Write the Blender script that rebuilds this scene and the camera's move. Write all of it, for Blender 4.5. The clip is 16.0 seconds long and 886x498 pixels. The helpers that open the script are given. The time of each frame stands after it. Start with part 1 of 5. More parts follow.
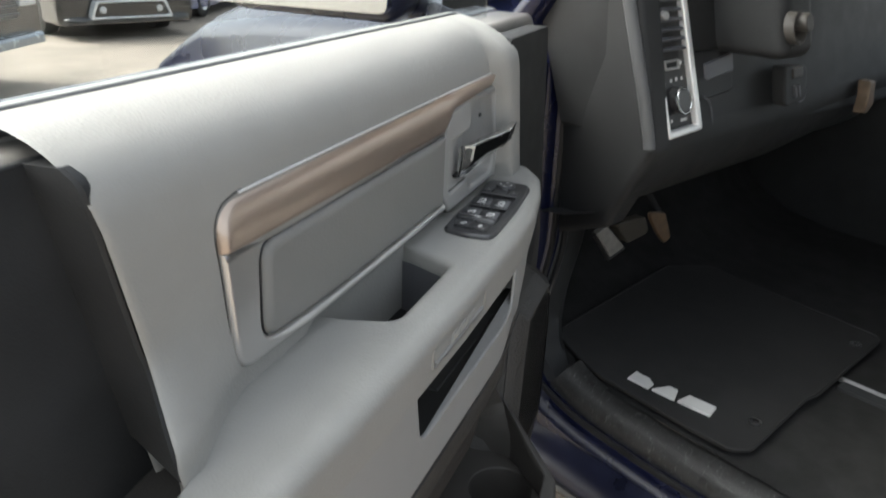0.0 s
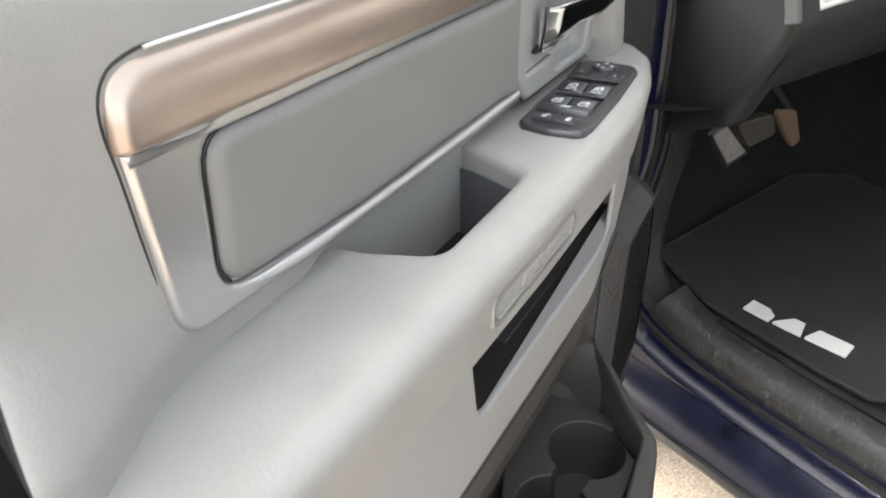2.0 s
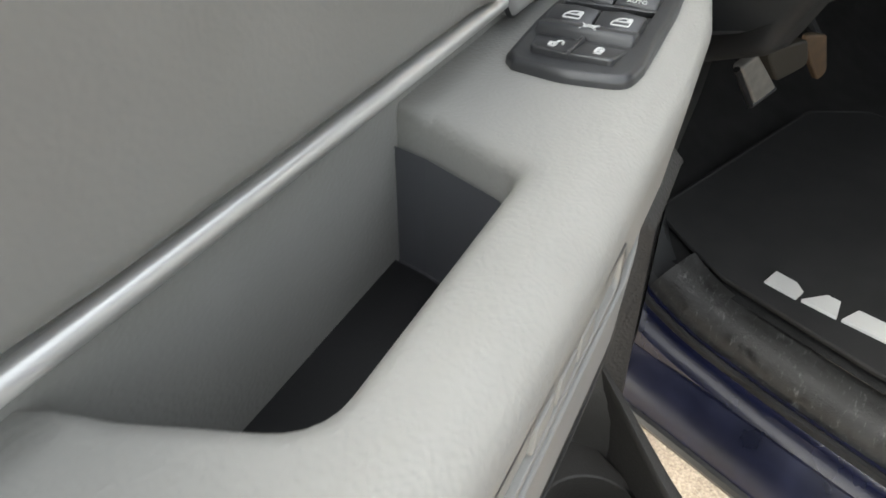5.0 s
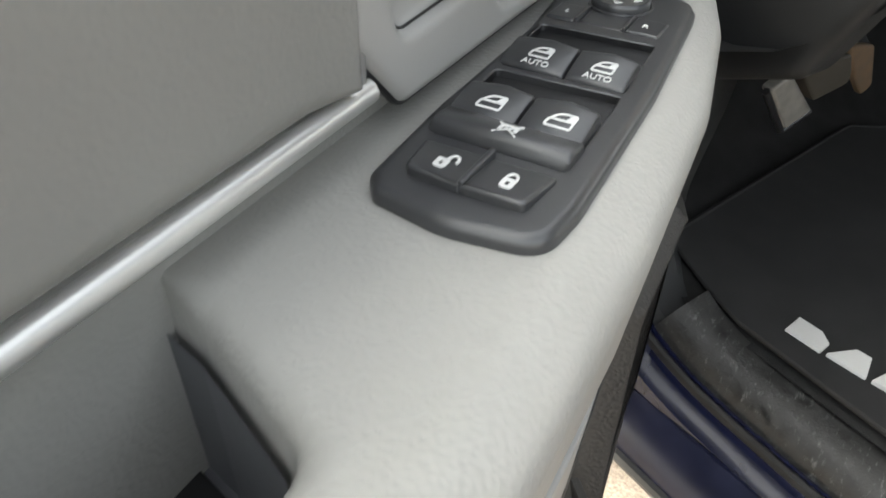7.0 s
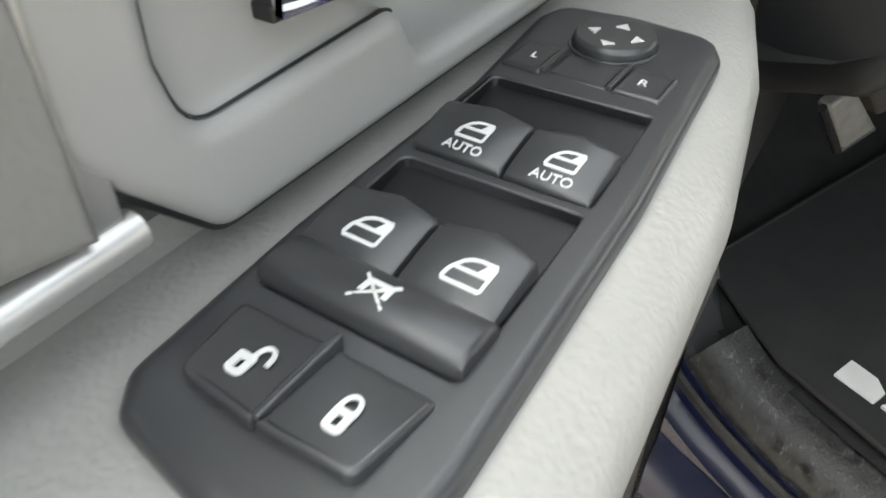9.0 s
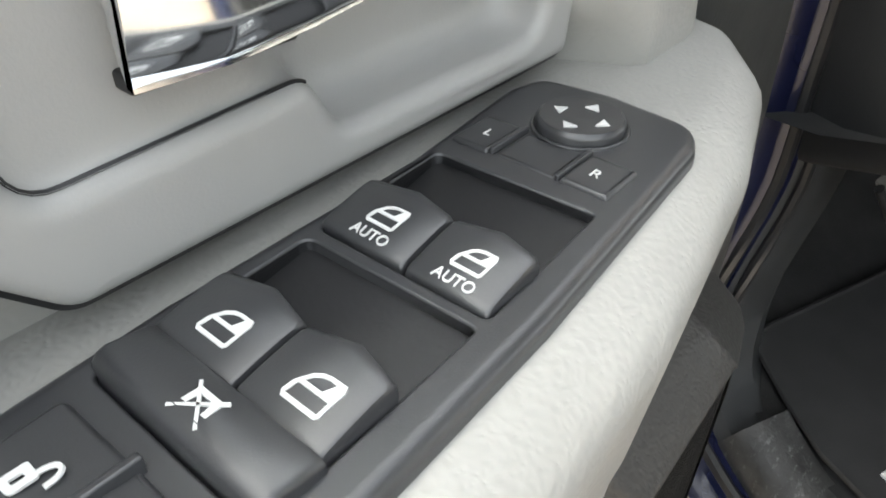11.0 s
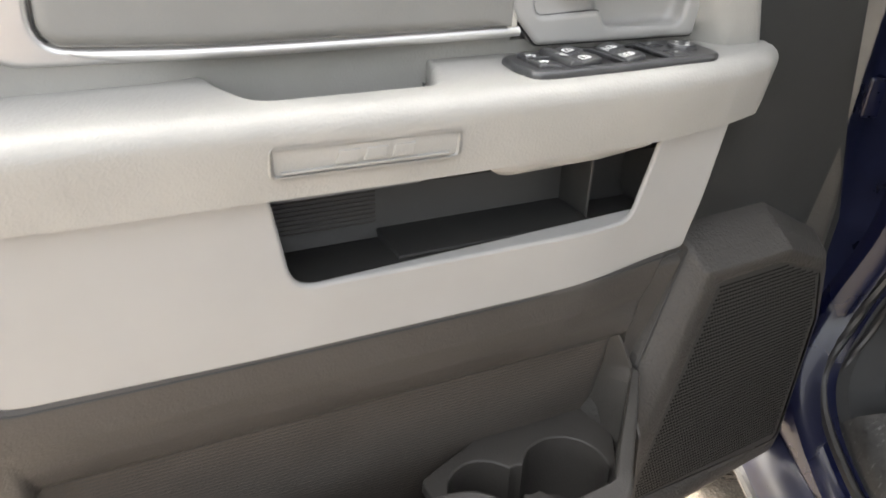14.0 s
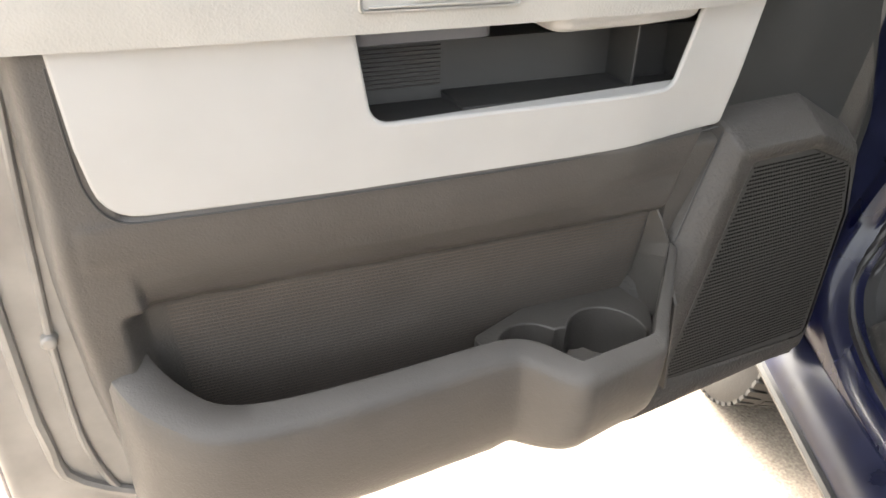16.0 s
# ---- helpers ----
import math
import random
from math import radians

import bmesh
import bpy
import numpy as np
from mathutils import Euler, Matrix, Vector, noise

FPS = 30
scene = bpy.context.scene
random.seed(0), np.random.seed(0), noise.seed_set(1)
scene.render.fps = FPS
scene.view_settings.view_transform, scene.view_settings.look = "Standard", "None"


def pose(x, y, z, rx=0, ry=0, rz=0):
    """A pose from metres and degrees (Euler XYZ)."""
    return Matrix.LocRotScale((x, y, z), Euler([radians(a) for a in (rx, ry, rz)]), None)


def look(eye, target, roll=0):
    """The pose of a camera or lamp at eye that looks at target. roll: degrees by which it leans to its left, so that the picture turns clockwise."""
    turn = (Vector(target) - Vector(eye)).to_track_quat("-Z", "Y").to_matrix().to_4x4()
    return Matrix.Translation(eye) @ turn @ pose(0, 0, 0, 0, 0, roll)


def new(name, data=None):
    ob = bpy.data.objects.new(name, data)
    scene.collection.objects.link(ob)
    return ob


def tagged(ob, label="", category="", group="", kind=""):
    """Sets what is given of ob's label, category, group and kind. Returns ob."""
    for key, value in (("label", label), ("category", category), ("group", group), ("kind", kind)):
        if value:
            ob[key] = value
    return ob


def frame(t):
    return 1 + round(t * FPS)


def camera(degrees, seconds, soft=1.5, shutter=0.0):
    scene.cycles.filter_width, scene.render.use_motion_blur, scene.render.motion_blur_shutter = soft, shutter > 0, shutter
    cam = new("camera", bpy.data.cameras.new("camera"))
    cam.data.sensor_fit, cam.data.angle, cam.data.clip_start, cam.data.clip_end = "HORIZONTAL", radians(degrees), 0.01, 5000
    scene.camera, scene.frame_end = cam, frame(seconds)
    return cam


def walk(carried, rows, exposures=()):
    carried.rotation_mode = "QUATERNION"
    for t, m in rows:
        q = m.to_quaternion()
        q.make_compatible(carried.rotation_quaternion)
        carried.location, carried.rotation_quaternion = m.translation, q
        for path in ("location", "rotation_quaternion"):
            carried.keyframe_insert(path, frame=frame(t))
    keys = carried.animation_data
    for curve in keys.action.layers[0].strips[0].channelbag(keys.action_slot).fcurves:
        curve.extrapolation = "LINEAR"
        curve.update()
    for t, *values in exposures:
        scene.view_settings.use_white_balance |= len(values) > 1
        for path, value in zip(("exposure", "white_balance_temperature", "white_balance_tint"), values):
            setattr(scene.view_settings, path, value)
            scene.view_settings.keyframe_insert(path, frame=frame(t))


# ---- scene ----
cam = camera(63.1, 16.0, soft=1.7, shutter=0.5)
PATH = [
    (0, (-0.4214, -0.3085, 1.6296), (1.2774, 0.3771, 0.8271), 2.33),
    (0.5, (-0.3774, -0.3346, 1.6069), (1.2484, 0.4016, 0.7042), 0.94),
    (1, (-0.3301, -0.3492, 1.5866), (1.2374, 0.4310, 0.6200), -0.27),
    (1.5, (-0.2806, -0.3156, 1.5688), (1.2108, 0.5589, 0.5632), -1.75),
    (2, (-0.2301, -0.2460, 1.5372), (1.2583, 0.6033, 0.5061), -0.86),
    (2.5, (-0.1748, -0.1946, 1.5170), (1.2683, 0.5745, 0.3655), 0.87),
    (3, (-0.1319, -0.1890, 1.5041), (1.3160, 0.5518, 0.3402), -0.55),
    (5.5, (0.0683, -0.1210, 1.4296), (1.4867, 0.5742, 0.2028), 1.15),
    (6, (0.1162, -0.1209, 1.4316), (1.4838, 0.5879, 0.1559), 1.89),
    (6.5, (0.1449, -0.1178, 1.4256), (1.5015, 0.6146, 0.1515), 1.46),
    (7, (0.1781, -0.1167, 1.4256), (1.5390, 0.6409, 0.1710), 1.14),
    (7.5, (0.2028, -0.1117, 1.4235), (1.5429, 0.6583, 0.1542), 1.24),
    (8, (0.2328, -0.1089, 1.4137), (1.5576, 0.6837, 0.1423), 0.88),
    (8.5, (0.2593, -0.1071, 1.4122), (1.5613, 0.7040, 0.1288), 0.07),
    (9, (0.2899, -0.1011, 1.4064), (1.5669, 0.7384, 0.1162), 0.06),
    (9.5, (0.3167, -0.1021, 1.4044), (1.5602, 0.7564, 0.0941), 0.55),
    (9.7, (0.3265, -0.1034, 1.4030), (1.5652, 0.7671, 0.0961), 0.93),
    (11.8, (0.3306, -0.1591, 1.4163), (1.4669, 1.0188, 0.2668), 6.31),
    (12, (0.2970, -0.1842, 1.4362), (1.3440, 1.0268, 0.2373), 9.11),
    (12.5, (0.2039, -0.2767, 1.4415), (1.1014, 1.1643, 0.3842), 6.20),
    (13, (0.1236, -0.3780, 1.4516), (0.9696, 1.1393, 0.4607), 5.80),
    (13.2, (0.0925, -0.4198, 1.4663), (0.9124, 1.0983, 0.4547), 6.16),
    (13.5, (0.0525, -0.4836, 1.4567), (0.8483, 1.0858, 0.5063), 3.71),
    (14, (0.0129, -0.5454, 1.4514), (0.7896, 1.0328, 0.4996), 2.56),
    (14.5, (-0.0123, -0.5857, 1.4273), (0.7503, 0.9879, 0.4566), 3.45),
    (15, (-0.0244, -0.6216, 1.4013), (0.6951, 0.9561, 0.4047), 3.53),
    (15.5, (-0.0476, -0.6378, 1.3857), (0.6472, 0.9398, 0.3715), 2.51),
    (16, (-0.0613, -0.6432, 1.3823), (0.6350, 0.9357, 0.3712), 2.05),
]
walk(cam, [(t, look(eye, target, roll)) for t, eye, target, roll in PATH],
     exposures=[(0, 1.84, 6500, 5), (0.5, 2.25, 6600, 7), (1.5, 2.9, 6800, 8), (3, 2.77, 6700, 6), (5.5, 2.65, 6900, 5), (9.7, 3.1, 6900, 4), (12, 3.25, 6900, 6), (13.5, 3.16, 7100, 9), (16, 3.68, 7050, 8)])

# ---- light ----
SUN_AZ, SUN_EL = radians(-18), radians(45)   # azimuth from +y towards +x
world = bpy.data.worlds.new("sky")
scene.world = world
world.use_nodes = True
wn = world.node_tree
sky = wn.nodes.new("ShaderNodeTexSky")
sky.sky_type = "NISHITA"
sky.sun_disc = False
sky.sun_elevation = SUN_EL
sky.sun_rotation = SUN_AZ
sky.air_density, sky.dust_density, sky.ozone_density = 1.0, 6.0, 1.0
haze = wn.nodes.new("ShaderNodeHueSaturation")   # thin white cloud
haze.inputs["Saturation"].default_value = 0.35
wn.links.new(sky.outputs[0], haze.inputs["Color"])
wn.links.new(haze.outputs[0], wn.nodes["Background"].inputs[0])
wn.nodes["Background"].inputs[1].default_value = 0.15
sun = new("sun", bpy.data.lights.new("sun", "SUN"))
sun.data.energy, sun.data.angle, sun.data.color = 0.6, radians(30), (1.0, 0.97, 0.93)
sun_from = Vector((math.sin(SUN_AZ) * math.cos(SUN_EL), math.cos(SUN_AZ) * math.cos(SUN_EL), math.sin(SUN_EL)))
sun.matrix_world = look(sun_from * 30, (0, 0, 0))


# ---- materials ----
def material(name, color, rough=0.5, metal=0.0, coat=0.0, grain=0.0, grain_size=0.002, mottle=0.08,
             mottle_size=0.06, kind="noise", spec=0.5, rough_var=0.06, sheen=0.0):
    """A surface with a fine relief and a slow change of tone and gloss, sizes in metres."""
    m = bpy.data.materials.new(name)
    m.use_nodes = True
    t = m.node_tree
    b = t.nodes["Principled BSDF"]
    b.inputs["Roughness"].default_value = rough
    b.inputs["Metallic"].default_value = metal
    b.inputs["Coat Weight"].default_value = coat
    b.inputs["Coat Roughness"].default_value = 0.04
    b.inputs["Specular IOR Level"].default_value = spec
    b.inputs["Sheen Weight"].default_value = sheen
    geo = t.nodes.new("ShaderNodeTexCoord")
    slow = t.nodes.new("ShaderNodeTexNoise")
    slow.inputs["Scale"].default_value = 1.0 / mottle_size
    slow.inputs["Detail"].default_value = 5
    t.links.new(geo.outputs["Object"], slow.inputs["Vector"])
    ramp = t.nodes.new("ShaderNodeMapRange")
    ramp.inputs["From Min"].default_value, ramp.inputs["From Max"].default_value = 0.3, 0.7
    ramp.inputs["To Min"].default_value, ramp.inputs["To Max"].default_value = 1 - mottle, 1 + mottle
    t.links.new(slow.outputs["Fac"], ramp.inputs["Value"])
    mix = t.nodes.new("ShaderNodeVectorMath")
    mix.operation = "SCALE"
    mix.inputs[0].default_value = color
    t.links.new(ramp.outputs[0], mix.inputs["Scale"])
    t.links.new(mix.outputs[0], b.inputs["Base Color"])
    rr = t.nodes.new("ShaderNodeMapRange")
    rr.inputs["From Min"].default_value, rr.inputs["From Max"].default_value = 0.3, 0.7
    rr.inputs["To Min"].default_value, rr.inputs["To Max"].default_value = rough - rough_var, rough + rough_var
    t.links.new(slow.outputs["Fac"], rr.inputs["Value"])
    t.links.new(rr.outputs[0], b.inputs["Roughness"])
    if grain:
        if kind == "leather":
            fine = t.nodes.new("ShaderNodeTexVoronoi")
            fine.feature = "SMOOTH_F1"
            fine.inputs["Scale"].default_value = 1.0 / grain_size
            crease = t.nodes.new("ShaderNodeTexNoise")
            crease.inputs["Scale"].default_value = 0.22 / grain_size
            crease.inputs["Detail"].default_value = 2
            t.links.new(geo.outputs["Object"], crease.inputs["Vector"])
            warp_in = t.nodes.new("ShaderNodeVectorMath")
            warp_in.operation = "MULTIPLY_ADD"
            t.links.new(crease.outputs["Color"], warp_in.inputs[0])
            warp_in.inputs[1].default_value = (grain_size * 2.5,) * 3
            t.links.new(geo.outputs["Object"], warp_in.inputs[2])
            t.links.new(warp_in.outputs[0], fine.inputs["Vector"])
            both = t.nodes.new("ShaderNodeMath")
            both.operation = "MULTIPLY_ADD"
            t.links.new(crease.outputs["Fac"], both.inputs[0])
            both.inputs[1].default_value = 0.9
            t.links.new(fine.outputs["Distance"], both.inputs[2])
            out = both.outputs[0]
        else:
            fine = t.nodes.new("ShaderNodeTexNoise")
            fine.inputs["Scale"].default_value = 1.0 / grain_size
            fine.inputs["Detail"].default_value = 3
            out = fine.outputs["Fac"]
        if kind != "leather":
            t.links.new(geo.outputs["Object"], fine.inputs["Vector"])
        bump = t.nodes.new("ShaderNodeBump")
        bump.inputs["Strength"].default_value = grain
        bump.inputs["Distance"].default_value = grain_size * 0.35
        t.links.new(out, bump.inputs["Height"])
        t.links.new(bump.outputs[0], b.inputs["Normal"])
    return m


GREY = material("grey_vinyl", (0.285, 0.280, 0.264), 0.50, grain=0.40, grain_size=0.0021, kind="leather", mottle=0.05)
GREY_SOFT = material("grey_upholstery", (0.196, 0.193, 0.184), 0.55, grain=0.22, grain_size=0.0021, kind="leather", mottle=0.05)
CUP = material("dark_grey_cup_plastic", (0.088, 0.090, 0.099), 0.5, grain=0.12, grain_size=0.001, mottle=0.05)
GREY_HARD = material("grey_plastic", (0.300, 0.298, 0.290), 0.42, grain=0.18, grain_size=0.0009, mottle=0.03)
CHARCOAL = material("charcoal_plastic", (0.056, 0.052, 0.048), 0.50, grain=0.5, grain_size=0.0019, kind="leather", mottle=0.10, spec=0.35)
POD_PLASTIC = material("charcoal_pod_plastic", (0.042, 0.0395, 0.037), 0.52, grain=0.7, grain_size=0.0034, kind="leather", mottle=0.10, spec=0.35)
GRILLE = material("grille_web", (0.036, 0.035, 0.0335), 0.5, grain=0.2, grain_size=0.001, mottle=0.05, spec=0.35)
HOLE = material("grille_hole_black", (0.004, 0.004, 0.004), 0.9, mottle=0.0, spec=0.05)
SLOT = material("black_slot_plastic", (0.027, 0.027, 0.0265), 0.55, grain=0.2, grain_size=0.0009, mottle=0.12)
LINER = material("brown_grey_ribbed_liner", (0.088, 0.072, 0.060), 0.8, grain=0.3, grain_size=0.001, mottle=0.06, spec=0.15)
# the same charcoal, darkened for the shade at the door's hinge end
CHARCOAL_SHADED = material("charcoal_plastic_shaded", (0.023, 0.0235, 0.0235), 0.5, grain=0.35, grain_size=0.0012, kind="leather", mottle=0.1, spec=0.3)
BLACK = material("black_switch_plastic", (0.033, 0.0335, 0.036), 0.31, spec=0.75, grain=0.15, grain_size=0.0006, mottle=0.04, mottle_size=0.03, rough_var=0.015)
DARK = material("dark_trim", (0.027, 0.028, 0.0292), 0.55, spec=0.25, grain=0.3, grain_size=0.0014, kind="leather", mottle=0.15)
RUBBER = material("black_rubber", (0.012, 0.012, 0.013), 0.38, grain=0.1, grain_size=0.002, mottle=0.15)
SILVER = material("satin_silver_trim", (0.60, 0.595, 0.585), 0.31, metal=0.85, mottle=0.02, rough_var=0.015)
BEAD = material("satin_silver_bead", (0.66, 0.655, 0.64), 0.36, metal=0.7, mottle=0.03)
BRIGHT = material("bright_silver_trim", (0.86, 0.86, 0.85), 0.34, metal=0.5, mottle=0.02)
CHROME = material("chrome", (0.74, 0.75, 0.76), 0.10, metal=1.0, mottle=0.02, rough_var=0.02)
BRONZE = material("brown_woodgrain_trim", (0.50, 0.405, 0.335), 0.33, metal=0.8, mottle=0.03, mottle_size=0.03, coat=0.3, rough_var=0.015)
PRINT = material("white_print", (0.60, 0.60, 0.59), 0.5, mottle=0.05)
NAVY = material("navy_paint", (0.003, 0.0045, 0.020), 0.27, metal=0.0, spec=0.35, coat=0.22, mottle=0.10, mottle_size=0.15)
NAVY_INNER = material("dusty_navy_inner_paint", (0.185, 0.174, 0.160), 0.42, coat=0.2, mottle=0.25, mottle_size=0.08)
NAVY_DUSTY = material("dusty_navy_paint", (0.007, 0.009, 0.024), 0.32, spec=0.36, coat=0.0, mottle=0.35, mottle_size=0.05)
CARPET = material("black_carpet", (0.023, 0.023, 0.023), 0.95, grain=0.8, grain_size=0.003, mottle=0.25, sheen=0.0, spec=0.1)
MAT = material("black_mat_pile", (0.027, 0.027, 0.0275), 0.9, grain=0.8, grain_size=0.002, mottle=0.15, spec=0.15)
SILL = material("scuffed_black_sill_plate", (0.019, 0.019, 0.0187), 0.5, grain=0.5, grain_size=0.004, mottle=0.55, mottle_size=0.014, rough_var=0.2)


def scuff(m, size, light):
    """Scattered pale scratches and specks on worn plastic."""
    t = m.node_tree
    b = t.nodes["Principled BSDF"]
    base = b.inputs["Base Color"].links[0].from_socket
    co = t.nodes.new("ShaderNodeTexCoord")
    stretch = t.nodes.new("ShaderNodeMapping")
    stretch.inputs["Rotation"].default_value = (0, 0, 0.7)
    stretch.inputs["Scale"].default_value = (1.0, 2.6, 1.0)
    speck = t.nodes.new("ShaderNodeTexNoise")
    speck.inputs["Scale"].default_value = 1.0 / size
    speck.inputs["Detail"].default_value = 6
    speck.inputs["Roughness"].default_value = 0.7
    t.links.new(co.outputs["Object"], stretch.inputs["Vector"])
    t.links.new(stretch.outputs[0], speck.inputs["Vector"])
    cut = t.nodes.new("ShaderNodeMapRange")
    cut.inputs["From Min"].default_value, cut.inputs["From Max"].default_value = 0.57, 0.72
    t.links.new(speck.outputs["Fac"], cut.inputs["Value"])
    mix = t.nodes.new("ShaderNodeMix")
    mix.data_type = "RGBA"
    mix.inputs[7].default_value = (*light, 1)
    t.links.new(cut.outputs[0], mix.inputs[0])
    t.links.new(base, mix.inputs[6])
    t.links.new(mix.outputs[2], b.inputs["Base Color"])


scuff(SILL, 0.016, (0.11, 0.11, 0.107))
PEDAL = material("pedal_rubber", (0.040, 0.035, 0.028), 0.6, grain=0.3, grain_size=0.003, mottle=0.2)
PEDAL_GREY = material("worn_grey_pedal", (0.15, 0.145, 0.135), 0.5, mottle=0.25, mottle_size=0.02)
TAN = material("tan_plastic", (0.14, 0.095, 0.06), 0.55, mottle=0.2, mottle_size=0.02)
EDGE = material("grey_piping", (0.090, 0.092, 0.096), 0.45, spec=0.4, mottle=0.05)
LENS = material("dark_cluster_lens", (0.02, 0.02, 0.02), 0.08, coat=0.5, mottle=0.05)
TYRE = material("tyre_rubber", (0.022, 0.021, 0.020), 0.7, grain=0.4, grain_size=0.006, mottle=0.3)
PANE = material("window_glass", (0.9, 0.95, 0.95), 0.01, mottle=0.0, rough_var=0.0)
PANE.node_tree.nodes["Principled BSDF"].inputs["Transmission Weight"].default_value = 1.0
GLASS = material("mirror_glass", (0.85, 0.87, 0.88), 0.02, metal=1.0, mottle=0.01, rough_var=0.01)
CARBLACK = material("black_car_paint", (0.008, 0.008, 0.009), 0.2, coat=1.0, mottle=0.05)
CARBLUE = material("blue_car_paint", (0.010, 0.030, 0.14), 0.2, coat=1.0, mottle=0.05)
CARBUMPER = material("grey_car_bumper", (0.20, 0.23, 0.26), 0.25, metal=0.4, coat=0.5, mottle=0.05)
LAMP = material("headlamp_lens", (0.55, 0.57, 0.6), 0.12, metal=0.5, mottle=0.1)
SEAT = material("grey_seat_cloth", (0.30, 0.295, 0.28), 0.8, grain=0.5, grain_size=0.002, mottle=0.08)


def ground_material():
    m = bpy.data.materials.new("sandy_gravel_lot")
    m.use_nodes = True
    t = m.node_tree
    b = t.nodes["Principled BSDF"]
    b.inputs["Roughness"].default_value = 0.9
    co = t.nodes.new("ShaderNodeTexCoord")
    stone = t.nodes.new("ShaderNodeTexVoronoi")
    stone.inputs["Scale"].default_value = 110
    fleck = t.nodes.new("ShaderNodeTexNoise")
    fleck.inputs["Scale"].default_value = 130
    fleck.inputs["Detail"].default_value = 6
    wide = t.nodes.new("ShaderNodeTexNoise")
    wide.inputs["Scale"].default_value = 1.3
    wide.inputs["Detail"].default_value = 6
    for n in (stone, fleck, wide):
        t.links.new(co.outputs["Object"], n.inputs["Vector"])
    ramp = t.nodes.new("ShaderNodeValToRGB")
    e = ramp.color_ramp.elements
    e[0].position, e[0].color = 0.28, (0.180, 0.146, 0.116, 1)
    e[1].position, e[1].color = 0.66, (0.300, 0.256, 0.212, 1)
    t.links.new(fleck.outputs["Fac"], ramp.inputs[0])
    pebble = t.nodes.new("ShaderNodeSeparateColor")
    t.links.new(stone.outputs["Color"], pebble.inputs[0])
    shade = t.nodes.new("ShaderNodeMapRange")
    shade.inputs["To Min"].default_value, shade.inputs["To Max"].default_value = 0.82, 1.10
    t.links.new(pebble.outputs[0], shade.inputs["Value"])
    hue = t.nodes.new("ShaderNodeVectorMath")
    hue.operation = "SCALE"
    t.links.new(ramp.outputs[0], hue.inputs[0])
    t.links.new(shade.outputs[0], hue.inputs["Scale"])
    tone = t.nodes.new("ShaderNodeMapRange")
    tone.inputs["From Min"].default_value, tone.inputs["From Max"].default_value = 0.3, 0.7
    tone.inputs["To Min"].default_value, tone.inputs["To Max"].default_value = 0.85, 1.2
    t.links.new(wide.outputs["Fac"], tone.inputs["Value"])
    mul = t.nodes.new("ShaderNodeVectorMath")
    mul.operation = "SCALE"
    t.links.new(hue.outputs[0], mul.inputs[0])
    t.links.new(tone.outputs[0], mul.inputs["Scale"])
    t.links.new(mul.outputs[0], b.inputs["Base Color"])
    bump = t.nodes.new("ShaderNodeBump")
    bump.inputs["Strength"].default_value = 0.4
    bump.inputs["Distance"].default_value = 0.005
    t.links.new(stone.outputs["Distance"], bump.inputs["Height"])
    t.links.new(bump.outputs[0], b.inputs["Normal"])
    return m


GROUND = ground_material()

# ---- mesh tools ----
FACE = Matrix(((1, 0, 0, 0), (0, 0, -1, 0), (0, 1, 0, 0), (0, 0, 0, 1)))   # (along door, up, towards cabin)
PLAN = Matrix.Identity(4)
TRUCK_AXIS = radians(25.34)
TRUCK = Matrix.Translation((0.8789, -0.1847, 0)) @ Matrix.Rotation(-TRUCK_AXIS, 4, "Z")   # x inboard, y forward


def thing(name, label, category, at=(0, 0, 0), group="", kind=""):
    ob = new(name)
    ob.empty_display_size = 0.05
    ob.location = at
    return tagged(ob, label, category, group, kind)


def part(name, bm, mat, parent=None, label="", sharp=38):
    """Links a bmesh in world places as one mesh object under parent."""
    me = bpy.data.meshes.new(name)
    bmesh.ops.recalc_face_normals(bm, faces=bm.faces)
    bm.to_mesh(me)
    bm.free()
    me.materials.append(mat)
    me.shade_smooth()
    me.set_sharp_from_angle(angle=radians(sharp))
    ob = new(name, me)
    if parent:
        ob.parent = parent
        up = parent
        shift = Vector((0, 0, 0))
        while up:
            shift += up.location
            up = up.parent
        me.transform(Matrix.Translation(-shift))
    if label:
        ob["label"] = label
    return ob


def fillet(points, n=5):
    """Points of (x, y, radius) to a dense outline with rounded corners, anticlockwise."""
    out, k = [], len(points)
    for i in range(k):
        a, b, c = (Vector(points[j % k][:2]) for j in (i - 1, i, i + 1))
        r = points[i][2] if len(points[i]) > 2 else 0
        u, w = (a - b), (c - b)
        if r <= 0 or u.length < 1e-6 or w.length < 1e-6:
            out.append(b)
            continue
        half = u.angle(w) / 2
        d = min(r / max(math.tan(half), 1e-4), u.length * 0.49, w.length * 0.49)
        p, q = b + u.normalized() * d, b + w.normalized() * d
        for s in range(n + 1):
            f = s / n
            out.append((1 - f) ** 2 * p + 2 * f * (1 - f) * b + f * f * q)
    clean = [p for i, p in enumerate(out) if (p - out[i - 1]).length > 1e-5]
    area = sum(clean[i - 1].cross(clean[i]) for i in range(len(clean)))
    return clean if area > 0 else clean[::-1]


def dense(loop, step):
    out = []
    for i, p in enumerate(loop):
        q = loop[(i + 1) % len(loop)]
        k = max(1, int((q - p).length / step))
        out += [p + (q - p) * s / k for s in range(k)]
    return out


def circle(x, y, r, n=32, ry=None):
    return [Vector((x + r * math.cos(2 * math.pi * i / n), y + (ry or r) * math.sin(2 * math.pi * i / n))) for i in range(n)]


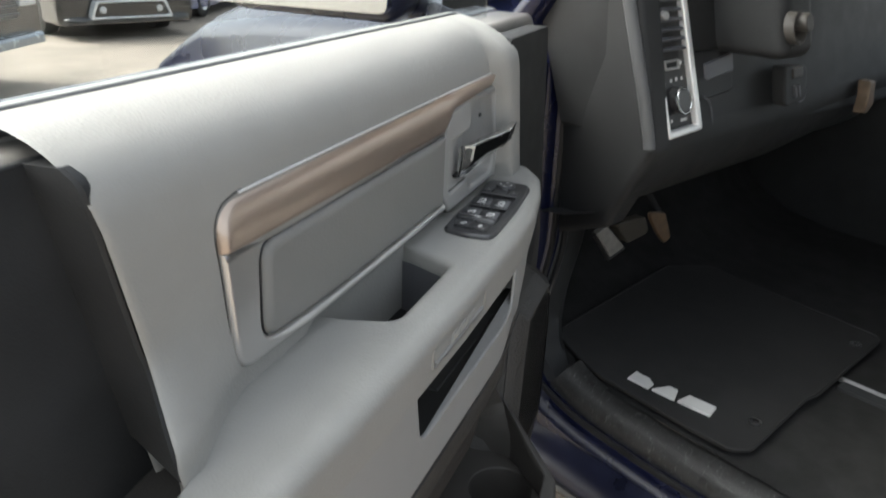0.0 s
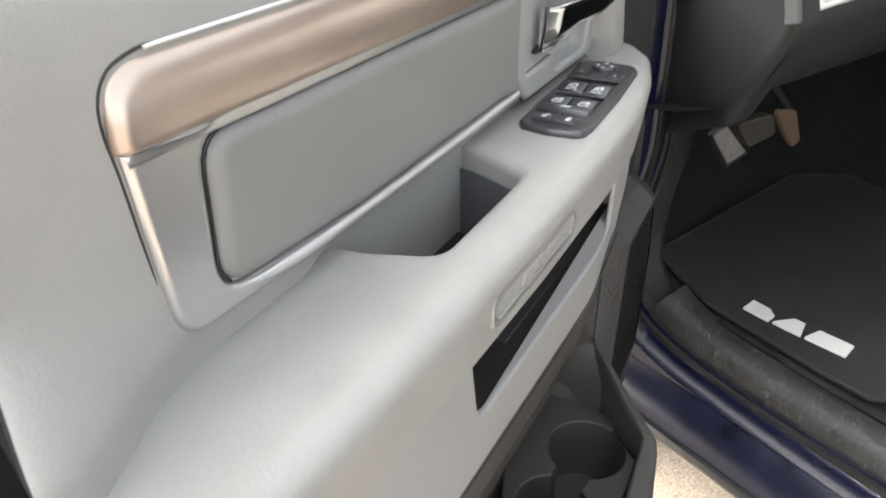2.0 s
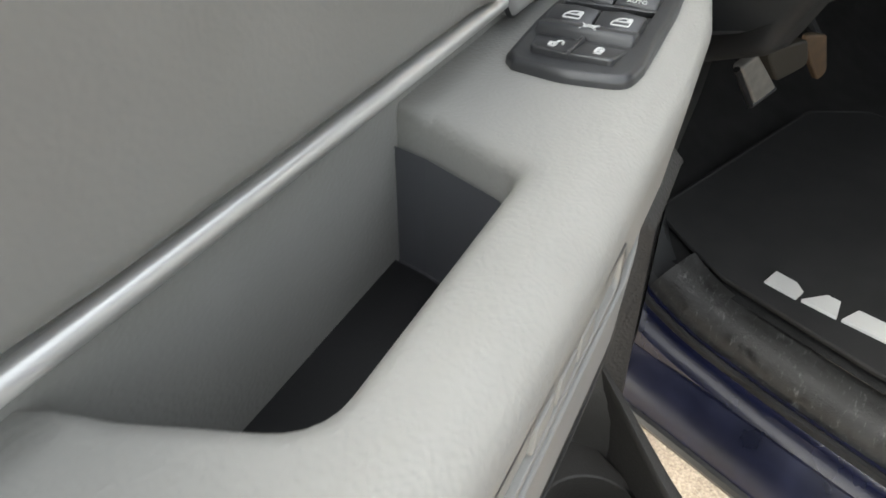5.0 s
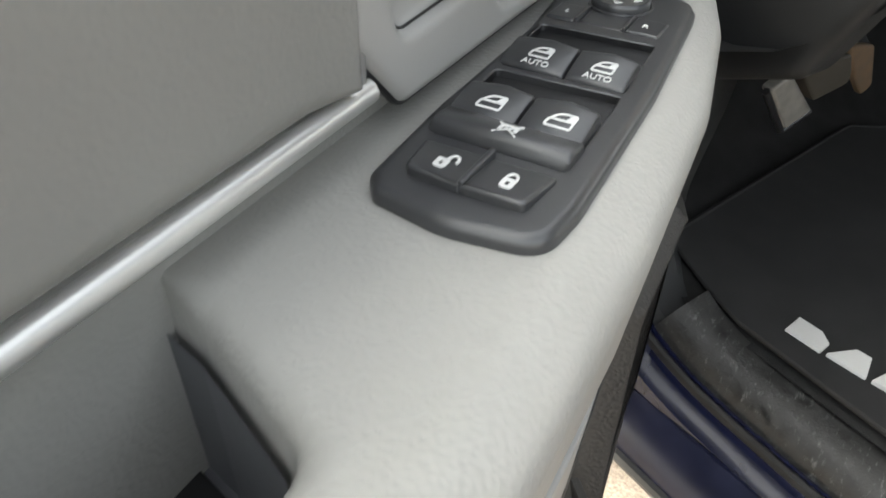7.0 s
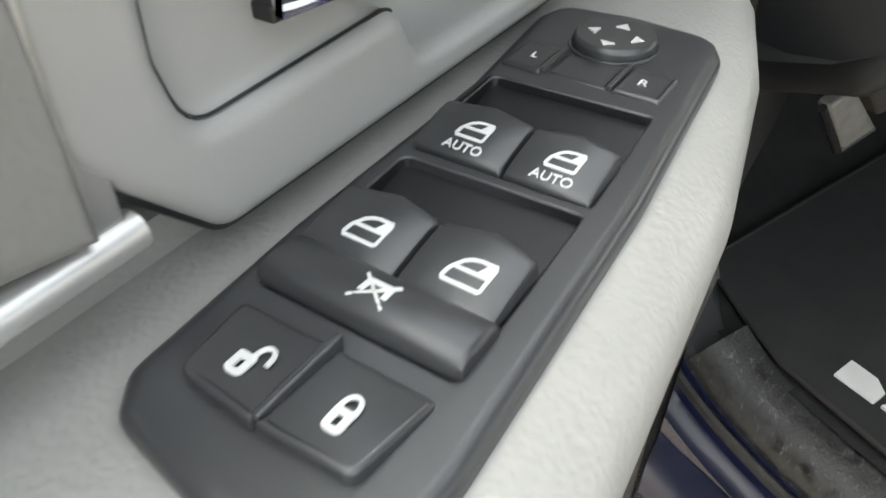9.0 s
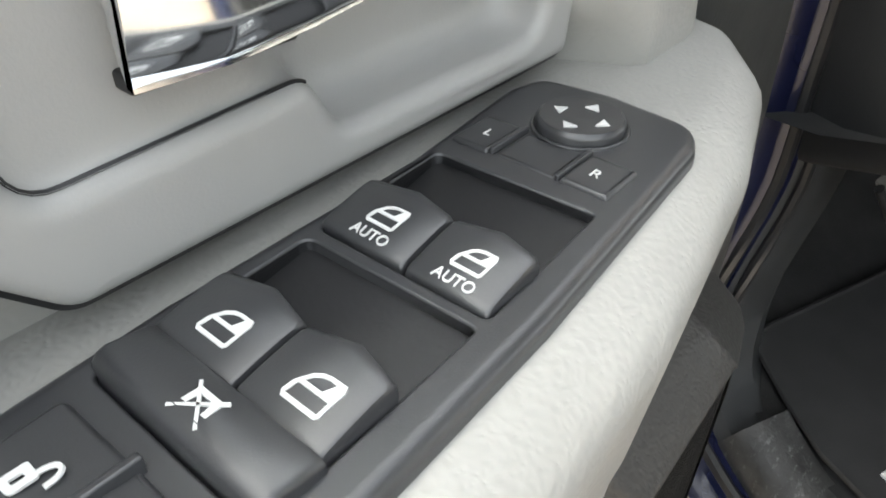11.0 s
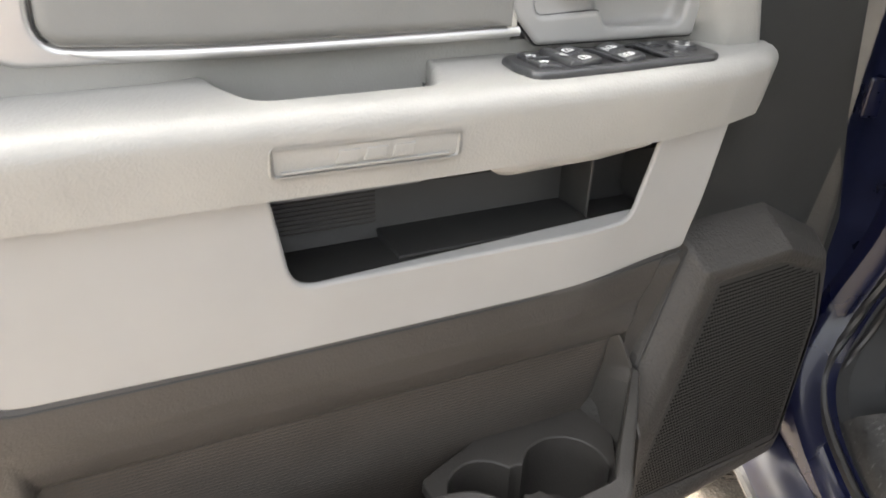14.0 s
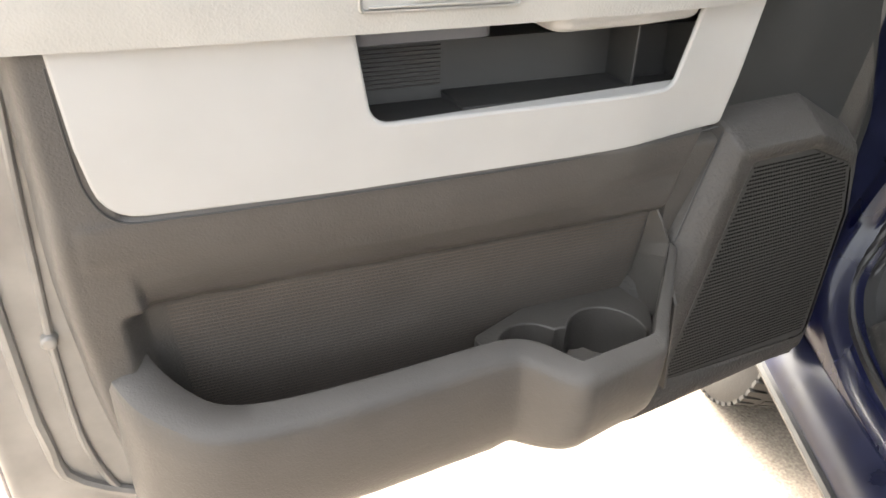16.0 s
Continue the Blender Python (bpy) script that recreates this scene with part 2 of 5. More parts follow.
def prism(loops, lo, hi, r=0.003, seg=4, frame_m=PLAN, back=True, warp=None, top=True, ngon=False):
    """A slab with an outline, holes and a rounded upper rim. r: a radius, or a function of a rim point."""
    bm = bmesh.new()
    big = 200.0
    tops, lows = [], []
    for number, loop in enumerate(loops):
        pts = loop if number == 0 else loop[::-1]
        k = len(pts)
        normals = []
        for i in range(k):
            a, b = (pts[i] - pts[i - 1]), (pts[(i + 1) % k] - pts[i])
            na, nb = Vector((-a.y, a.x)).normalized(), Vector((-b.y, b.x)).normalized()
            m = (na + nb)
            m = m / max(m.length_squared, 0.35) * 2 if m.length > 1e-6 else na
            normals.append(m)
        rad = [r(p) if callable(r) else r for p in pts]
        rings = [[(0, lo)] * k, [(0, hi - q) for q in rad]]
        for s in range(1, seg + 1):
            ang = math.pi / 2 * s / seg
            rings.append([(q * (1 - math.cos(ang)), hi - q + q * math.sin(ang)) for q in rad])
        if top:
            rings.append([(q * 1.2, hi) for q in rad])
        made = []
        for ring in rings:
            row = []
            for p, m, (inset, h) in zip(pts, normals, ring):
                w = p + m * inset
                v = Vector((w.x, w.y, h))
                v = frame_m @ v
                row.append(bm.verts.new((warp(v) if warp else v) * big))
            made.append(row)
        for a, b in zip(made, made[1:]):
            for i in range(k):
                j = (i + 1) % k
                bm.faces.new((a[i], a[j], b[j], b[i]))
        tops.append(made[-1])
        lows.append(made[0])
    for rows, wanted in ((tops, top), (lows, back)):
        if wanted and ngon:
            bm.faces.new(rows[0])
        elif wanted:
            edges = []
            for row in rows:
                for i in range(len(row)):
                    e = bm.edges.get((row[i - 1], row[i]))
                    edges.append(e)
            bmesh.ops.triangle_fill(bm, use_beauty=True, use_dissolve=False, edges=edges)
    bmesh.ops.scale(bm, vec=(1 / big,) * 3, verts=bm.verts)
    return bm


def loft(rows, close=False, caps=False, bm=None):
    """A skin over rows of points; close: each row is a ring; caps: the first and last ring are filled."""
    bm = bm or bmesh.new()
    made = [[bm.verts.new(p) for p in row] for row in rows]
    for a, b in zip(made, made[1:]):
        k = len(a)
        for i in range(k if close else k - 1):
            j = (i + 1) % k
            bm.faces.new((a[i], a[j], b[j], b[i]))
    if caps:
        for row in (made[0], made[-1]):
            bm.faces.new(row)
    return bm


def tube(points, r, n=8, bm=None, flat=1.0, caps=True):
    """A round bar along points."""
    rows = []
    pts = [Vector(p) for p in points]
    ref = Vector((0.13, 0.21, 1)).normalized()
    for i, p in enumerate(pts):
        d = (pts[min(i + 1, len(pts) - 1)] - pts[max(i - 1, 0)]).normalized()
        s = d.cross(ref).normalized()
        t = d.cross(s).normalized()
        q = r[i] if isinstance(r, (list, tuple)) else r
        rows.append([p + s * q * math.cos(a) + t * q * flat * math.sin(a) for a in (2 * math.pi * k / n for k in range(n))])
    return loft(rows, close=True, caps=caps, bm=bm)


def smooth_path(points, n=6):
    """A Catmull-Rom line through points."""
    p = [Vector(q) for q in points]
    out = []
    for i in range(len(p) - 1):
        a, b, c, d = p[max(i - 1, 0)], p[i], p[i + 1], p[min(i + 2, len(p) - 1)]
        for s in range(n):
            f = s / n
            out.append(0.5 * ((2 * b) + (c - a) * f + (2 * a - 5 * b + 4 * c - d) * f * f + (3 * b - a - 3 * c + d) * f ** 3))
    out.append(p[-1])
    return out


def box(x0, x1, y0, y1, h0, h1, r=0.004, m=PLAN, seg=3, corner=None):
    c = r if corner is None else corner
    return prism([fillet([(x0, y0, c), (x1, y0, c), (x1, y1, c), (x0, y1, c)])], h0, h1, r, seg, m)


def lerp(v, table):
    """Straight lines through a table of (v, value)."""
    xs, ys = zip(*table)
    return float(np.interp(v, xs, ys))


def ease(v, a, b):
    t = min(max((v - a) / (b - a), 0.0), 1.0)
    return t * t * (3 - 2 * t)


# ---- ground ----
bm = bmesh.new()
n = 40
side = [-400 * (1 - i / n * 2) ** 3 if i <= n else 0 for i in range(n + 1)]
loft([[(x, y, 0) for x in side] for y in side], bm=bm)
ground = tagged(part("ground", bm, GROUND), "pale tan sandy gravel lot in sunlight", "ground", kind="structure")

# ---- truck door ----
door = thing("truck_door", "open navy pickup door with light grey and charcoal trim", "car door", (0.35, 0.05, 0.61))

# navy outer shell with its rear end
shell = fillet([(-0.30, 0.63, 0.03), (0.90, 0.62, 0.05), (0.90, 1.40, 0.05), (0.84, 1.515, 0.03), (-0.300, 1.515, 0.03), (-0.295, 1.1, 0)])
part("outer_shell", prism([shell], -0.155, -0.105, 0.02, 4, FACE), NAVY, door)
inner_shell = fillet([(-0.275, 0.640, 0.03), (0.885, 0.632, 0.03), (0.895, 1.40, 0.03), (0.83, 1.510, 0.03), (-0.280, 1.510, 0.03), (-0.272, 1.1, 0)])
part("inner_shell", prism([inner_shell], -0.11, -0.046, 0.012, 4, FACE), NAVY_INNER, door, "dusty navy painted inner door frame")
# rubber seal round the rim of the frame
rim = [(-0.226, 0.044, z) for z in (1.50, 1.3, 1.1, 0.9)] + [(-0.222, 0.044, 0.80), (-0.200, 0.044, 0.72), (-0.06, 0.042, 0.66), (0.3, 0.042, 0.652)]
part("door_seal", tube(smooth_path(rim, 4), 0.007, 8), NAVY_INNER, door)
ridge_line = [(-0.172, 0.044, 1.20), (-0.179, 0.044, 1.108), (-0.183, 0.044, 1.04), (-0.187, 0.044, 0.963), (-0.190, 0.044, 0.891), (-0.186, 0.044, 0.773), (-0.158, 0.044, 0.685), (-0.10, 0.044, 0.660), (0.1, 0.044, 0.652)]
part("frame_ridge", tube(smooth_path(ridge_line, 5), 0.0045, 8), NAVY_INNER, door, "pressed ridge in the dusty door frame")
part("rear_cover", box(-0.272, -0.10, 1.20, 1.508, -0.046, -0.0425, 0.002, FACE), DARK, door, "black cover at the rear of the door")


part("trim_bolt", prism([circle(-0.190, 0.922, 0.0085, 16)], -0.050, -0.034, 0.004, 3, FACE), NAVY_INNER, door)


def upper_profile(k):
    """Depth and height of the upper panel, from armrest to window."""
    row = [(0.014, q) for q in (1.18, 1.24, 1.28, 1.306)] + [(0.011, 1.312), (0.006, 1.317), (0.003, 1.322)] + [(0.003, 1.326 + 0.006 * q) for q in range(22)]
    for s in range(1, 10):
        a = math.pi / 2 * s / 9
        row.append((0.003 + 0.075 * (1 - math.cos(a)) ** 1.15, 1.455 + 0.072 * math.sin(a) ** 0.9))
    return row + [(0.105, 1.526), (0.105, 1.518), (0.080, 1.512), (0.036, 1.455), (0.036, 1.18)]


rows = []
xs = [-0.119, -0.1185, -0.116, -0.111] + [-0.099 + 0.40 * i / 14 for i in range(15)] + [0.306 + 0.239 * i / 40 for i in range(41)] + [0.552, 0.558, 0.564, 0.57, 0.576, 0.59, 0.60, 0.610, 0.620, 0.628, 0.632, 0.634]
for x in xs:
    inset = 0.003 * (1 - math.sqrt(max(0, 1 - (max(0, -0.113 - x) / 0.0061) ** 2))) + 0.022 * (1 - math.sqrt(max(0, 1 - (max(0, x - 0.612) / 0.0222) ** 2)))
    row = []
    for y, z in upper_profile(x):
        lean = lerp(x, [(-0.13, 0.19), (0.62, 0.27)])
        xw = x - (z - 1.30) * lean
        if z < 1.323 and y < 0.02:
            y = y + (0.003 - y) * max(ease(x, 0.552, 0.576), 0.75 * ease(0.075 - x, 0, 0.03))
        if y < 0.02:   # sunk behind the handle pocket
            y += 0.026 * ease(xw, 0.343, 0.351) * ease(lerp(z, [(1.31, 0.545), (1.34, 0.546), (1.44, 0.524)]) - xw, 0, 0.008) * ease(z, 1.311, 1.318) * ease(1.439 - z, 0, 0.006)
        flare = 0.030 * ease(-x, 0.052, 0.102) * (1 - ease(z, 1.305, 1.385)) if y < 0.02 else 0
        row.append(Vector((x - 0.9 * flare - (z - 1.30) * lean, -flare + min(y + inset + 0.0125 * (x + 0.06) - 0.024 * ease(x, 0.550, 0.576) * ease(z, 1.20, 1.30) * ease(1.53 - z, 0, 0.05), 0.105), z)))
    rows.append(row)
# black cover that closes the panel's rear end, just behind its edge
end_rows = []
for k in range(33):
    z = 1.297 + 0.210 * k / 32
    edge_y = 0.0025 - 0.030 * (1 - ease(z, 1.305, 1.385)) + 0.014 * (1 - math.sqrt(max(0, 1 - (max(0, z - 1.491) / 0.0165) ** 2)))
    edge_x = -0.119 - (z - 1.30) * 0.19
    flared = edge_x + 0.9 * min(0, edge_y)
    end_rows.append([Vector((flared + 0.008, edge_y + 0.008, z)), Vector((flared + 0.001, edge_y + 0.0055, z)), Vector((flared - 0.0015, edge_y + 0.0075, z)), Vector((edge_x - 0.0045, 0.040, z)), Vector((edge_x - 0.0045, 0.104, z)), Vector((edge_x + 0.010, 0.104, z))])
part("rear_end_cover", loft(end_rows, close=True, caps=True), DARK, door, "black cover on the panel end")
bm = loft(rows, close=True)
bm.verts.ensure_lookup_table()
bm.faces.new(bm.verts[-len(rows[-1]):])
part("upper_panel", bm, GREY, door, "light grey grained vinyl upper panel")
# belt seal along the window
part("window_seal", prism([fillet([(-0.20, 0.080, 0.002), (0.56, 0.080, 0.002), (0.56, 0.0855, 0.002), (-0.20, 0.0855, 0.002)])], 1.50, 1.5290, 0.002, 3), EDGE, door, "dark grey window seal")

pane = part("window_pane", box(-0.205, 0.70, 1.49, 1.98, -0.0905, -0.0865, 0.001, FACE), PANE, door, "clear door window glass, wound up")
pane.visible_shadow = False


def tilt(v):
    """The upper trim turns away a little towards the hinges."""
    return Vector((v.x, v.y + 0.0125 * (v.x + 0.06), v.z))


# brown strip, silver frame and padded insert
rows = []
for x in [-0.0620, -0.0615, -0.0605, -0.0590, -0.0570, -0.0545, -0.0515, -0.048, -0.044, -0.040, -0.036] + list(np.linspace(-0.02, 0.32, 18)) + list(np.linspace(0.330, 0.370, 12)) + list(np.linspace(0.385, 0.495, 8)) + [0.500, 0.505, 0.509, 0.512]:
    low = lerp(x, [(-0.06, 1.4215), (0.336, 1.4185), (0.341, 1.4215), (0.358, 1.4365), (0.366, 1.4403), (0.498, 1.4463), (0.505, 1.4495), (0.513, 1.4570)])
    high = lerp(x, [(-0.06, 1.4575), (0.25, 1.4585), (0.513, 1.4578)])
    high -= 0.022 * (1 - math.sqrt(max(0, 1 - (max(0, -0.0400 - x) / 0.02201) ** 2)))
    soft_edge = 0.90 * (high - low)
    deep_edge = min(lerp(x, [(0.30, 0.0140), (0.42, 0.0050)]), 0.8 * (high - low))
    crown = 0.0050 - 0.0065 * (1 - math.sqrt(max(0, 1 - (max(0, -0.0550 - x) / 0.00701) ** 2)))
    section = [(low, -0.012), (low, crown - 0.0012), (low + 0.0005, crown - 0.0003), (low + 0.0013, crown)]
    section += [(high - soft_edge * (1 - math.sin(a)), crown - deep_edge * (1 - math.cos(a))) for a in np.linspace(0, math.pi / 2, 14)]
    section += [(high, -0.012)]
    rows.append([tilt(FACE @ Vector((x, z, h))) for z, h in section])
part("decor_strip", loft(rows, close=True, caps=True), BRONZE, door, "glossy brown wood-look strip")
frame_out = fillet([(-0.0600, 1.4205, 0.001), (-0.0530, 1.3180, 0.024), (0.10, 1.3155, 0), (0.340, 1.3165, 0.001), (0.340, 1.4190, 0.001)])
frame_in = fillet([(-0.0190, 1.4150, 0.020), (0.3385, 1.4135, 0.0005), (0.3385, 1.3265, 0.0005), (0.10, 1.3250, 0), (-0.0235, 1.3310, 0.020)])
part("silver_frame", prism([frame_out, frame_in], -0.012, 0.0012, 0.0050, 6, FACE, back=False, warp=tilt), SILVER, door, "satin silver trim frame")
pad = fillet([(-0.0172, 1.4138, 0.019), (0.338, 1.4120, 0.001), (0.3375, 1.3275, 0.0005), (0.10, 1.3262, 0), (-0.0217, 1.3322, 0.019)])
joint = fillet([(-0.0181, 1.4144, 0.0195), (0.335, 1.4128, 0.001), (0.335, 1.30, 0), (-0.0226, 1.3316, 0.0195)])
joint = [q for q in dense(joint, 0.006) if q.x < 0.334 and q.y > 1.334]
first = max(range(len(joint)), key=lambda k: (joint[k] - joint[k - 1]).length)
joint = joint[first:] + joint[:first]
part("insert_joint", tube([tilt(FACE @ Vector((q.x, q.y, -0.0008))) for q in joint], 0.0009, 6), RUBBER, door)
part("padded_insert", prism([dense(pad, 0.02)], -0.012, 0.0050, lambda p: 0.0012 if p.x > 0.332 else 0.0085, 6, FACE, warp=tilt), GREY_SOFT, door, "grey padded vinyl insert")

part("strip_edge", tube([tilt(Vector(p)) for p in smooth_path([(0.512, 0.0020, 1.4588), (0.25, 0.0020, 1.4596), (0.0, 0.0020, 1.4590), (-0.036, 0.0020, 1.4586)], 6)], 0.0010, 8), BRIGHT, door, "thin bright edge over the brown strip")
gap = smooth_path([(-0.030, 0.0035, 1.4590), (-0.040, 0.0035, 1.4584), (-0.054, 0.0035, 1.4540), (-0.0615, 0.0035, 1.4440), (-0.0630, 0.0035, 1.4300), (-0.0608, 0.0035, 1.4100), (-0.0578, 0.0035, 1.3700), (-0.0545, 0.0035, 1.3300), (-0.0508, 0.0045, 1.3222)], 5)
part("trim_gap", tube([tilt(p) for p in gap], 0.0008, 8), RUBBER, door)
part("lower_bead", tube([tilt(Vector(p)) for p in smooth_path([(-0.016, 0.0015, 1.3290), (0.000, 0.0, 1.3262), (0.018, 0.0, 1.3240), (0.06, 0.0, 1.3218), (0.14, 0.0, 1.3208), (0.24, 0.0, 1.3212), (0.347, 0.0, 1.3222)], 6)], [0.0008 + 0.0034 * min(1, k / 14) for k in range(37)], 10), BEAD, door, "bright silver bead under the insert")
part("upper_bead", tube([tilt(Vector(p)) for p in ((-0.058, 0.0, 1.4212), (0.10, 0.0, 1.4203), (0.336, 0.0, 1.4190))], 0.0017, 8), BRIGHT, door)
# handle bezel with its pocket and the chrome lever
bezel_out = fillet([(0.337, 1.340, 0.012), (0.366, 1.3085, 0.010), (0.548, 1.3075, 0.006), (0.552, 1.34, 0.01), (0.530, 1.442, 0.010), (0.412, 1.4415, 0.012), (0.358, 1.4350, 0.025), (0.340, 1.410, 0.02)])
bezel_in = fillet([(0.3600, 1.350, 0.008), (0.3640, 1.3340, 0.012), (0.4310, 1.3365, 0.008), (0.4400, 1.3205, 0.010), (0.5290, 1.3195, 0.012), (0.5370, 1.36, 0.01), (0.5190, 1.4325, 0.006), (0.4310, 1.4345, 0.006), (0.4340, 1.400, 0.010), (0.3620, 1.398, 0.010)])
bezel = part("handle_bezel", prism([bezel_out, bezel_in], -0.012, 0.0022, 0.005, 6, FACE, back=False, warp=tilt), GREY_HARD, door, "light grey plastic handle surround")
groove = dense(bezel_out, 0.01)
part("bezel_groove", tube([tilt(FACE @ Vector((p.x, p.y, -0.0022))) for p in groove + groove[:1]], 0.0014, 6), RUBBER, bezel)
dish = dense(bezel_in, 0.004)
centre = Vector((0.450, 1.376))
rows = []
for f, h in ((1.0, -0.004), (0.995, -0.010), (0.97, -0.015), (0.93, -0.0175), (0.85, -0.0185), (0.7, -0.019), (0.5, -0.0195), (0.35, -0.0197), (0.2, -0.0198), (0.02, -0.020)):
    ring = []
    for p in dish:
        q = centre + (p - centre) * f
        ring.append(tilt(FACE @ Vector((q.x, q.y, h * (0.22 + 0.78 * ease(q.x, 0.418, 0.442))))))
    rows.append(ring)
part("handle_pocket", loft(rows, close=True), GREY_HARD, bezel)
seam = [p for p in dish if p.x < 0.432 and p.y < 1.392]
seam.sort(key=lambda p: math.atan2(p.y - 1.372, p.x - 0.425) % (2 * math.pi))
part("pocket_seam", tube([tilt(FACE @ Vector((p.x, p.y, -0.0016))) for p in seam], 0.0006, 6), RUBBER, bezel)
rows = []
for s_k in range(29):
    f = s_k / 28
    x = 0.386 + 0.152 * f
    top = lerp(f, [(0, 1.391), (0.3, 1.389), (0.55, 1.387), (0.8, 1.388), (1, 1.392)])
    low = lerp(f, [(0, 1.350), (0.25, 1.354), (0.5, 1.360), (0.75, 1.363), (1, 1.368)])
    out = lerp(f, [(0, 0.001), (0.12, 0.0065), (0.45, 0.0085), (0.8, 0.018), (1, 0.019)])
    thick = lerp(f, [(0, 0.006), (0.1, 0.010), (0.4, 0.012), (0.9, 0.010), (1, 0.006)])
    c, hz = (top + low) / 2, (top - low) / 2
    ring = []
    for k in range(24):
        a = 2 * math.pi * k / 24
        ca, sa = math.cos(a), math.sin(a)
        ring.append(Vector((x, -(out + thick / 2 * math.copysign(abs(ca) ** 0.45, ca)) - 0.004 * sa * (ca > 0), c + hz * math.copysign(abs(sa) ** 0.6, sa))))
    rows.append(ring)
part("door_handle", loft(rows, close=True, caps=True), CHROME, door, "chrome inner door handle")
part("lever_gasket", box(0.388, 0.428, 1.3470, 1.3510, -0.016, -0.004, 0.001, FACE), RUBBER, door)
part("pocket_screw", prism([circle(0.500, 1.404, 0.003, 12)], -0.018, -0.015, 0.001, 2, FACE), BLACK, door)

# ---- armrest ----
def arm_radius(p):
    if p.y > 0.005 or (p.x < -0.10 and p.y > -0.036) or (0.315 < p.x < 0.535 and p.y > -0.07 and not p.x > 0.56):
        return 0.0015
    return 0.020 if p.y < -0.072 + 0.12 * max(0, p.x - 0.42) or p.x > 0.55 or p.x < -0.16 else 0.009


arm = fillet([(-0.118, 0.004, 0.004), (-0.1410, -0.0240, 0.008), (-0.175, -0.031, 0.01), (-0.218, -0.040, 0.02), (-0.250, -0.080, 0.03), (-0.02, -0.092, 0.05), (0.20, -0.0940, 0.05), (0.36, -0.0910, 0.08), (0.46, -0.0840, 0.05), (0.545, -0.0690, 0.05), (0.606, -0.051, 0.03),
              (0.645, -0.023, 0.02), (0.656, 0.004, 0.02), (0.658, 0.024, 0.004), (0.268, 0.024, 0.002), (0.263, 0.000, 0.006), (0.244, -0.049, 0.016), (0.108, -0.051, 0.020), (0.090, -0.006, 0.012), (0.074, 0.024, 0.003), (-0.10, 0.024, 0.01)])


def arm_warp(v):
    """The rear end falls a little; the bottom tucks in towards the front."""
    z = v.z
    fall = 0.003 * ease(-v.x, -0.02, 0.17)
    lift = ease(1.30 - v.z, 0.0, 0.06)
    v = Vector((v.x - 0.006 * lift * ease(v.x, 0.5, 0.65), v.y + 0.006 * lift, z - fall * (1 - lift)))
    return v


seat_hole = fillet([(0.330, -0.060, 0.008), (0.345, -0.062, 0.01), (0.520, -0.050, 0.008), (0.522, -0.003, 0.008), (0.46, -0.0015, 0), (0.336, -0.009, 0.008)])
part("armrest", prism([dense(arm, 0.012), dense(seat_hole, 0.02)], 1.238, 1.300, arm_radius, 6, PLAN, warp=arm_warp), GREY, door, "light grey grained vinyl armrest")
# pull cup liner
cup = fillet([(0.0765, 0.024, 0.002), (0.0925, -0.005, 0.012), (0.1095, -0.0495, 0.019), (0.2410, -0.0475, 0.015), (0.2598, 0.001, 0.006), (0.2648, 0.024, 0.002)])
bm = bmesh.new()
rows = [[Vector((p.x, p.y, z)) for p in dense(cup, 0.01)] for z in (1.281, 1.25, 1.222, 1.218)]
loft(rows, close=True, bm=bm)
low = bm.verts[:][-len(rows[0]):]
bm.faces.new(low)
part("pull_cup", bm, CUP, door, "dark grey pull cup liner")
part("cup_floor_mat", prism([[centre_p * 0.96 + Vector((0.175, -0.02)) * 0.04 for centre_p in cup]], 1.218, 1.2205, 0.001, 2), RUBBER, door, "black rubber cup floor")
# badge recess in the armrest's face
badge_out = fillet([(0.1035, 1.2545, 0.006), (0.248, 1.2535, 0.006), (0.2485, 1.2775, 0.006), (0.1035, 1.2785, 0.006)])
badge_in = fillet([(0.1075, 1.2575, 0.003), (0.2445, 1.2565, 0.003), (0.2450, 1.2748, 0.003), (0.1075, 1.2758, 0.003)])
badge = part("badge_frame", prism([badge_out, badge_in], 0.085, 0.0920, 0.0022, 4, FACE, back=False), GREY, door, "embossed badge frame in the armrest face")
for k in range(3):
    x = 0.150 + 0.021 * k
    part("badge_block", prism([fillet([(x, 1.2615, 0.001), (x + 0.017, 1.2615, 0.001), (x + 0.019, 1.2710, 0.001), (x + 0.003, 1.2710, 0.001)])], 0.085, 0.0922, 0.0008, 2, FACE), GREY, badge)
part("badge_ledge", box(0.112, 0.238, 1.2582, 1.2600, 0.085, 0.0925, 0.0006, FACE), GREY, badge)
# housing below the switches, seen through the slot
part("switch_housing", prism([fillet([(0.290, -0.010, 0.01), (0.50, -0.010, 0.01), (0.47, -0.056, 0.02), (0.40, -0.070, 0.02), (0.29, -0.077, 0.02)])], -1.262, -1.222, 0.010, 4,
                             Matrix(((1, 0, 0, 0), (0, 1, 0, 0), (0, 0, -1, 0), (0, 0, 0, 1)))), GREY_HARD, door)

# ---- window switches ----
Z = 1.3005
switch_panel = None
plate = fillet([(0.3185, -0.037, 0.03), (0.3235, -0.0670, 0.012), (0.345, -0.0690, 0.02), (0.43, -0.0655, 0), (0.518, -0.0575, 0.010), (0.5305, -0.0515, 0.012), (0.5335, -0.022, 0.03), (0.530, 0.004, 0.010),
                (0.515, 0.0075, 0.01), (0.46, 0.0005, 0), (0.38, -0.0015, 0), (0.330, -0.0055, 0.008), (0.3225, -0.012, 0.006)])
well_1 = fillet([(0.4205, -0.0560, 0.002), (0.4685, -0.0530, 0.002), (0.4665, -0.0035, 0.003), (0.4195, -0.0060, 0.003)])
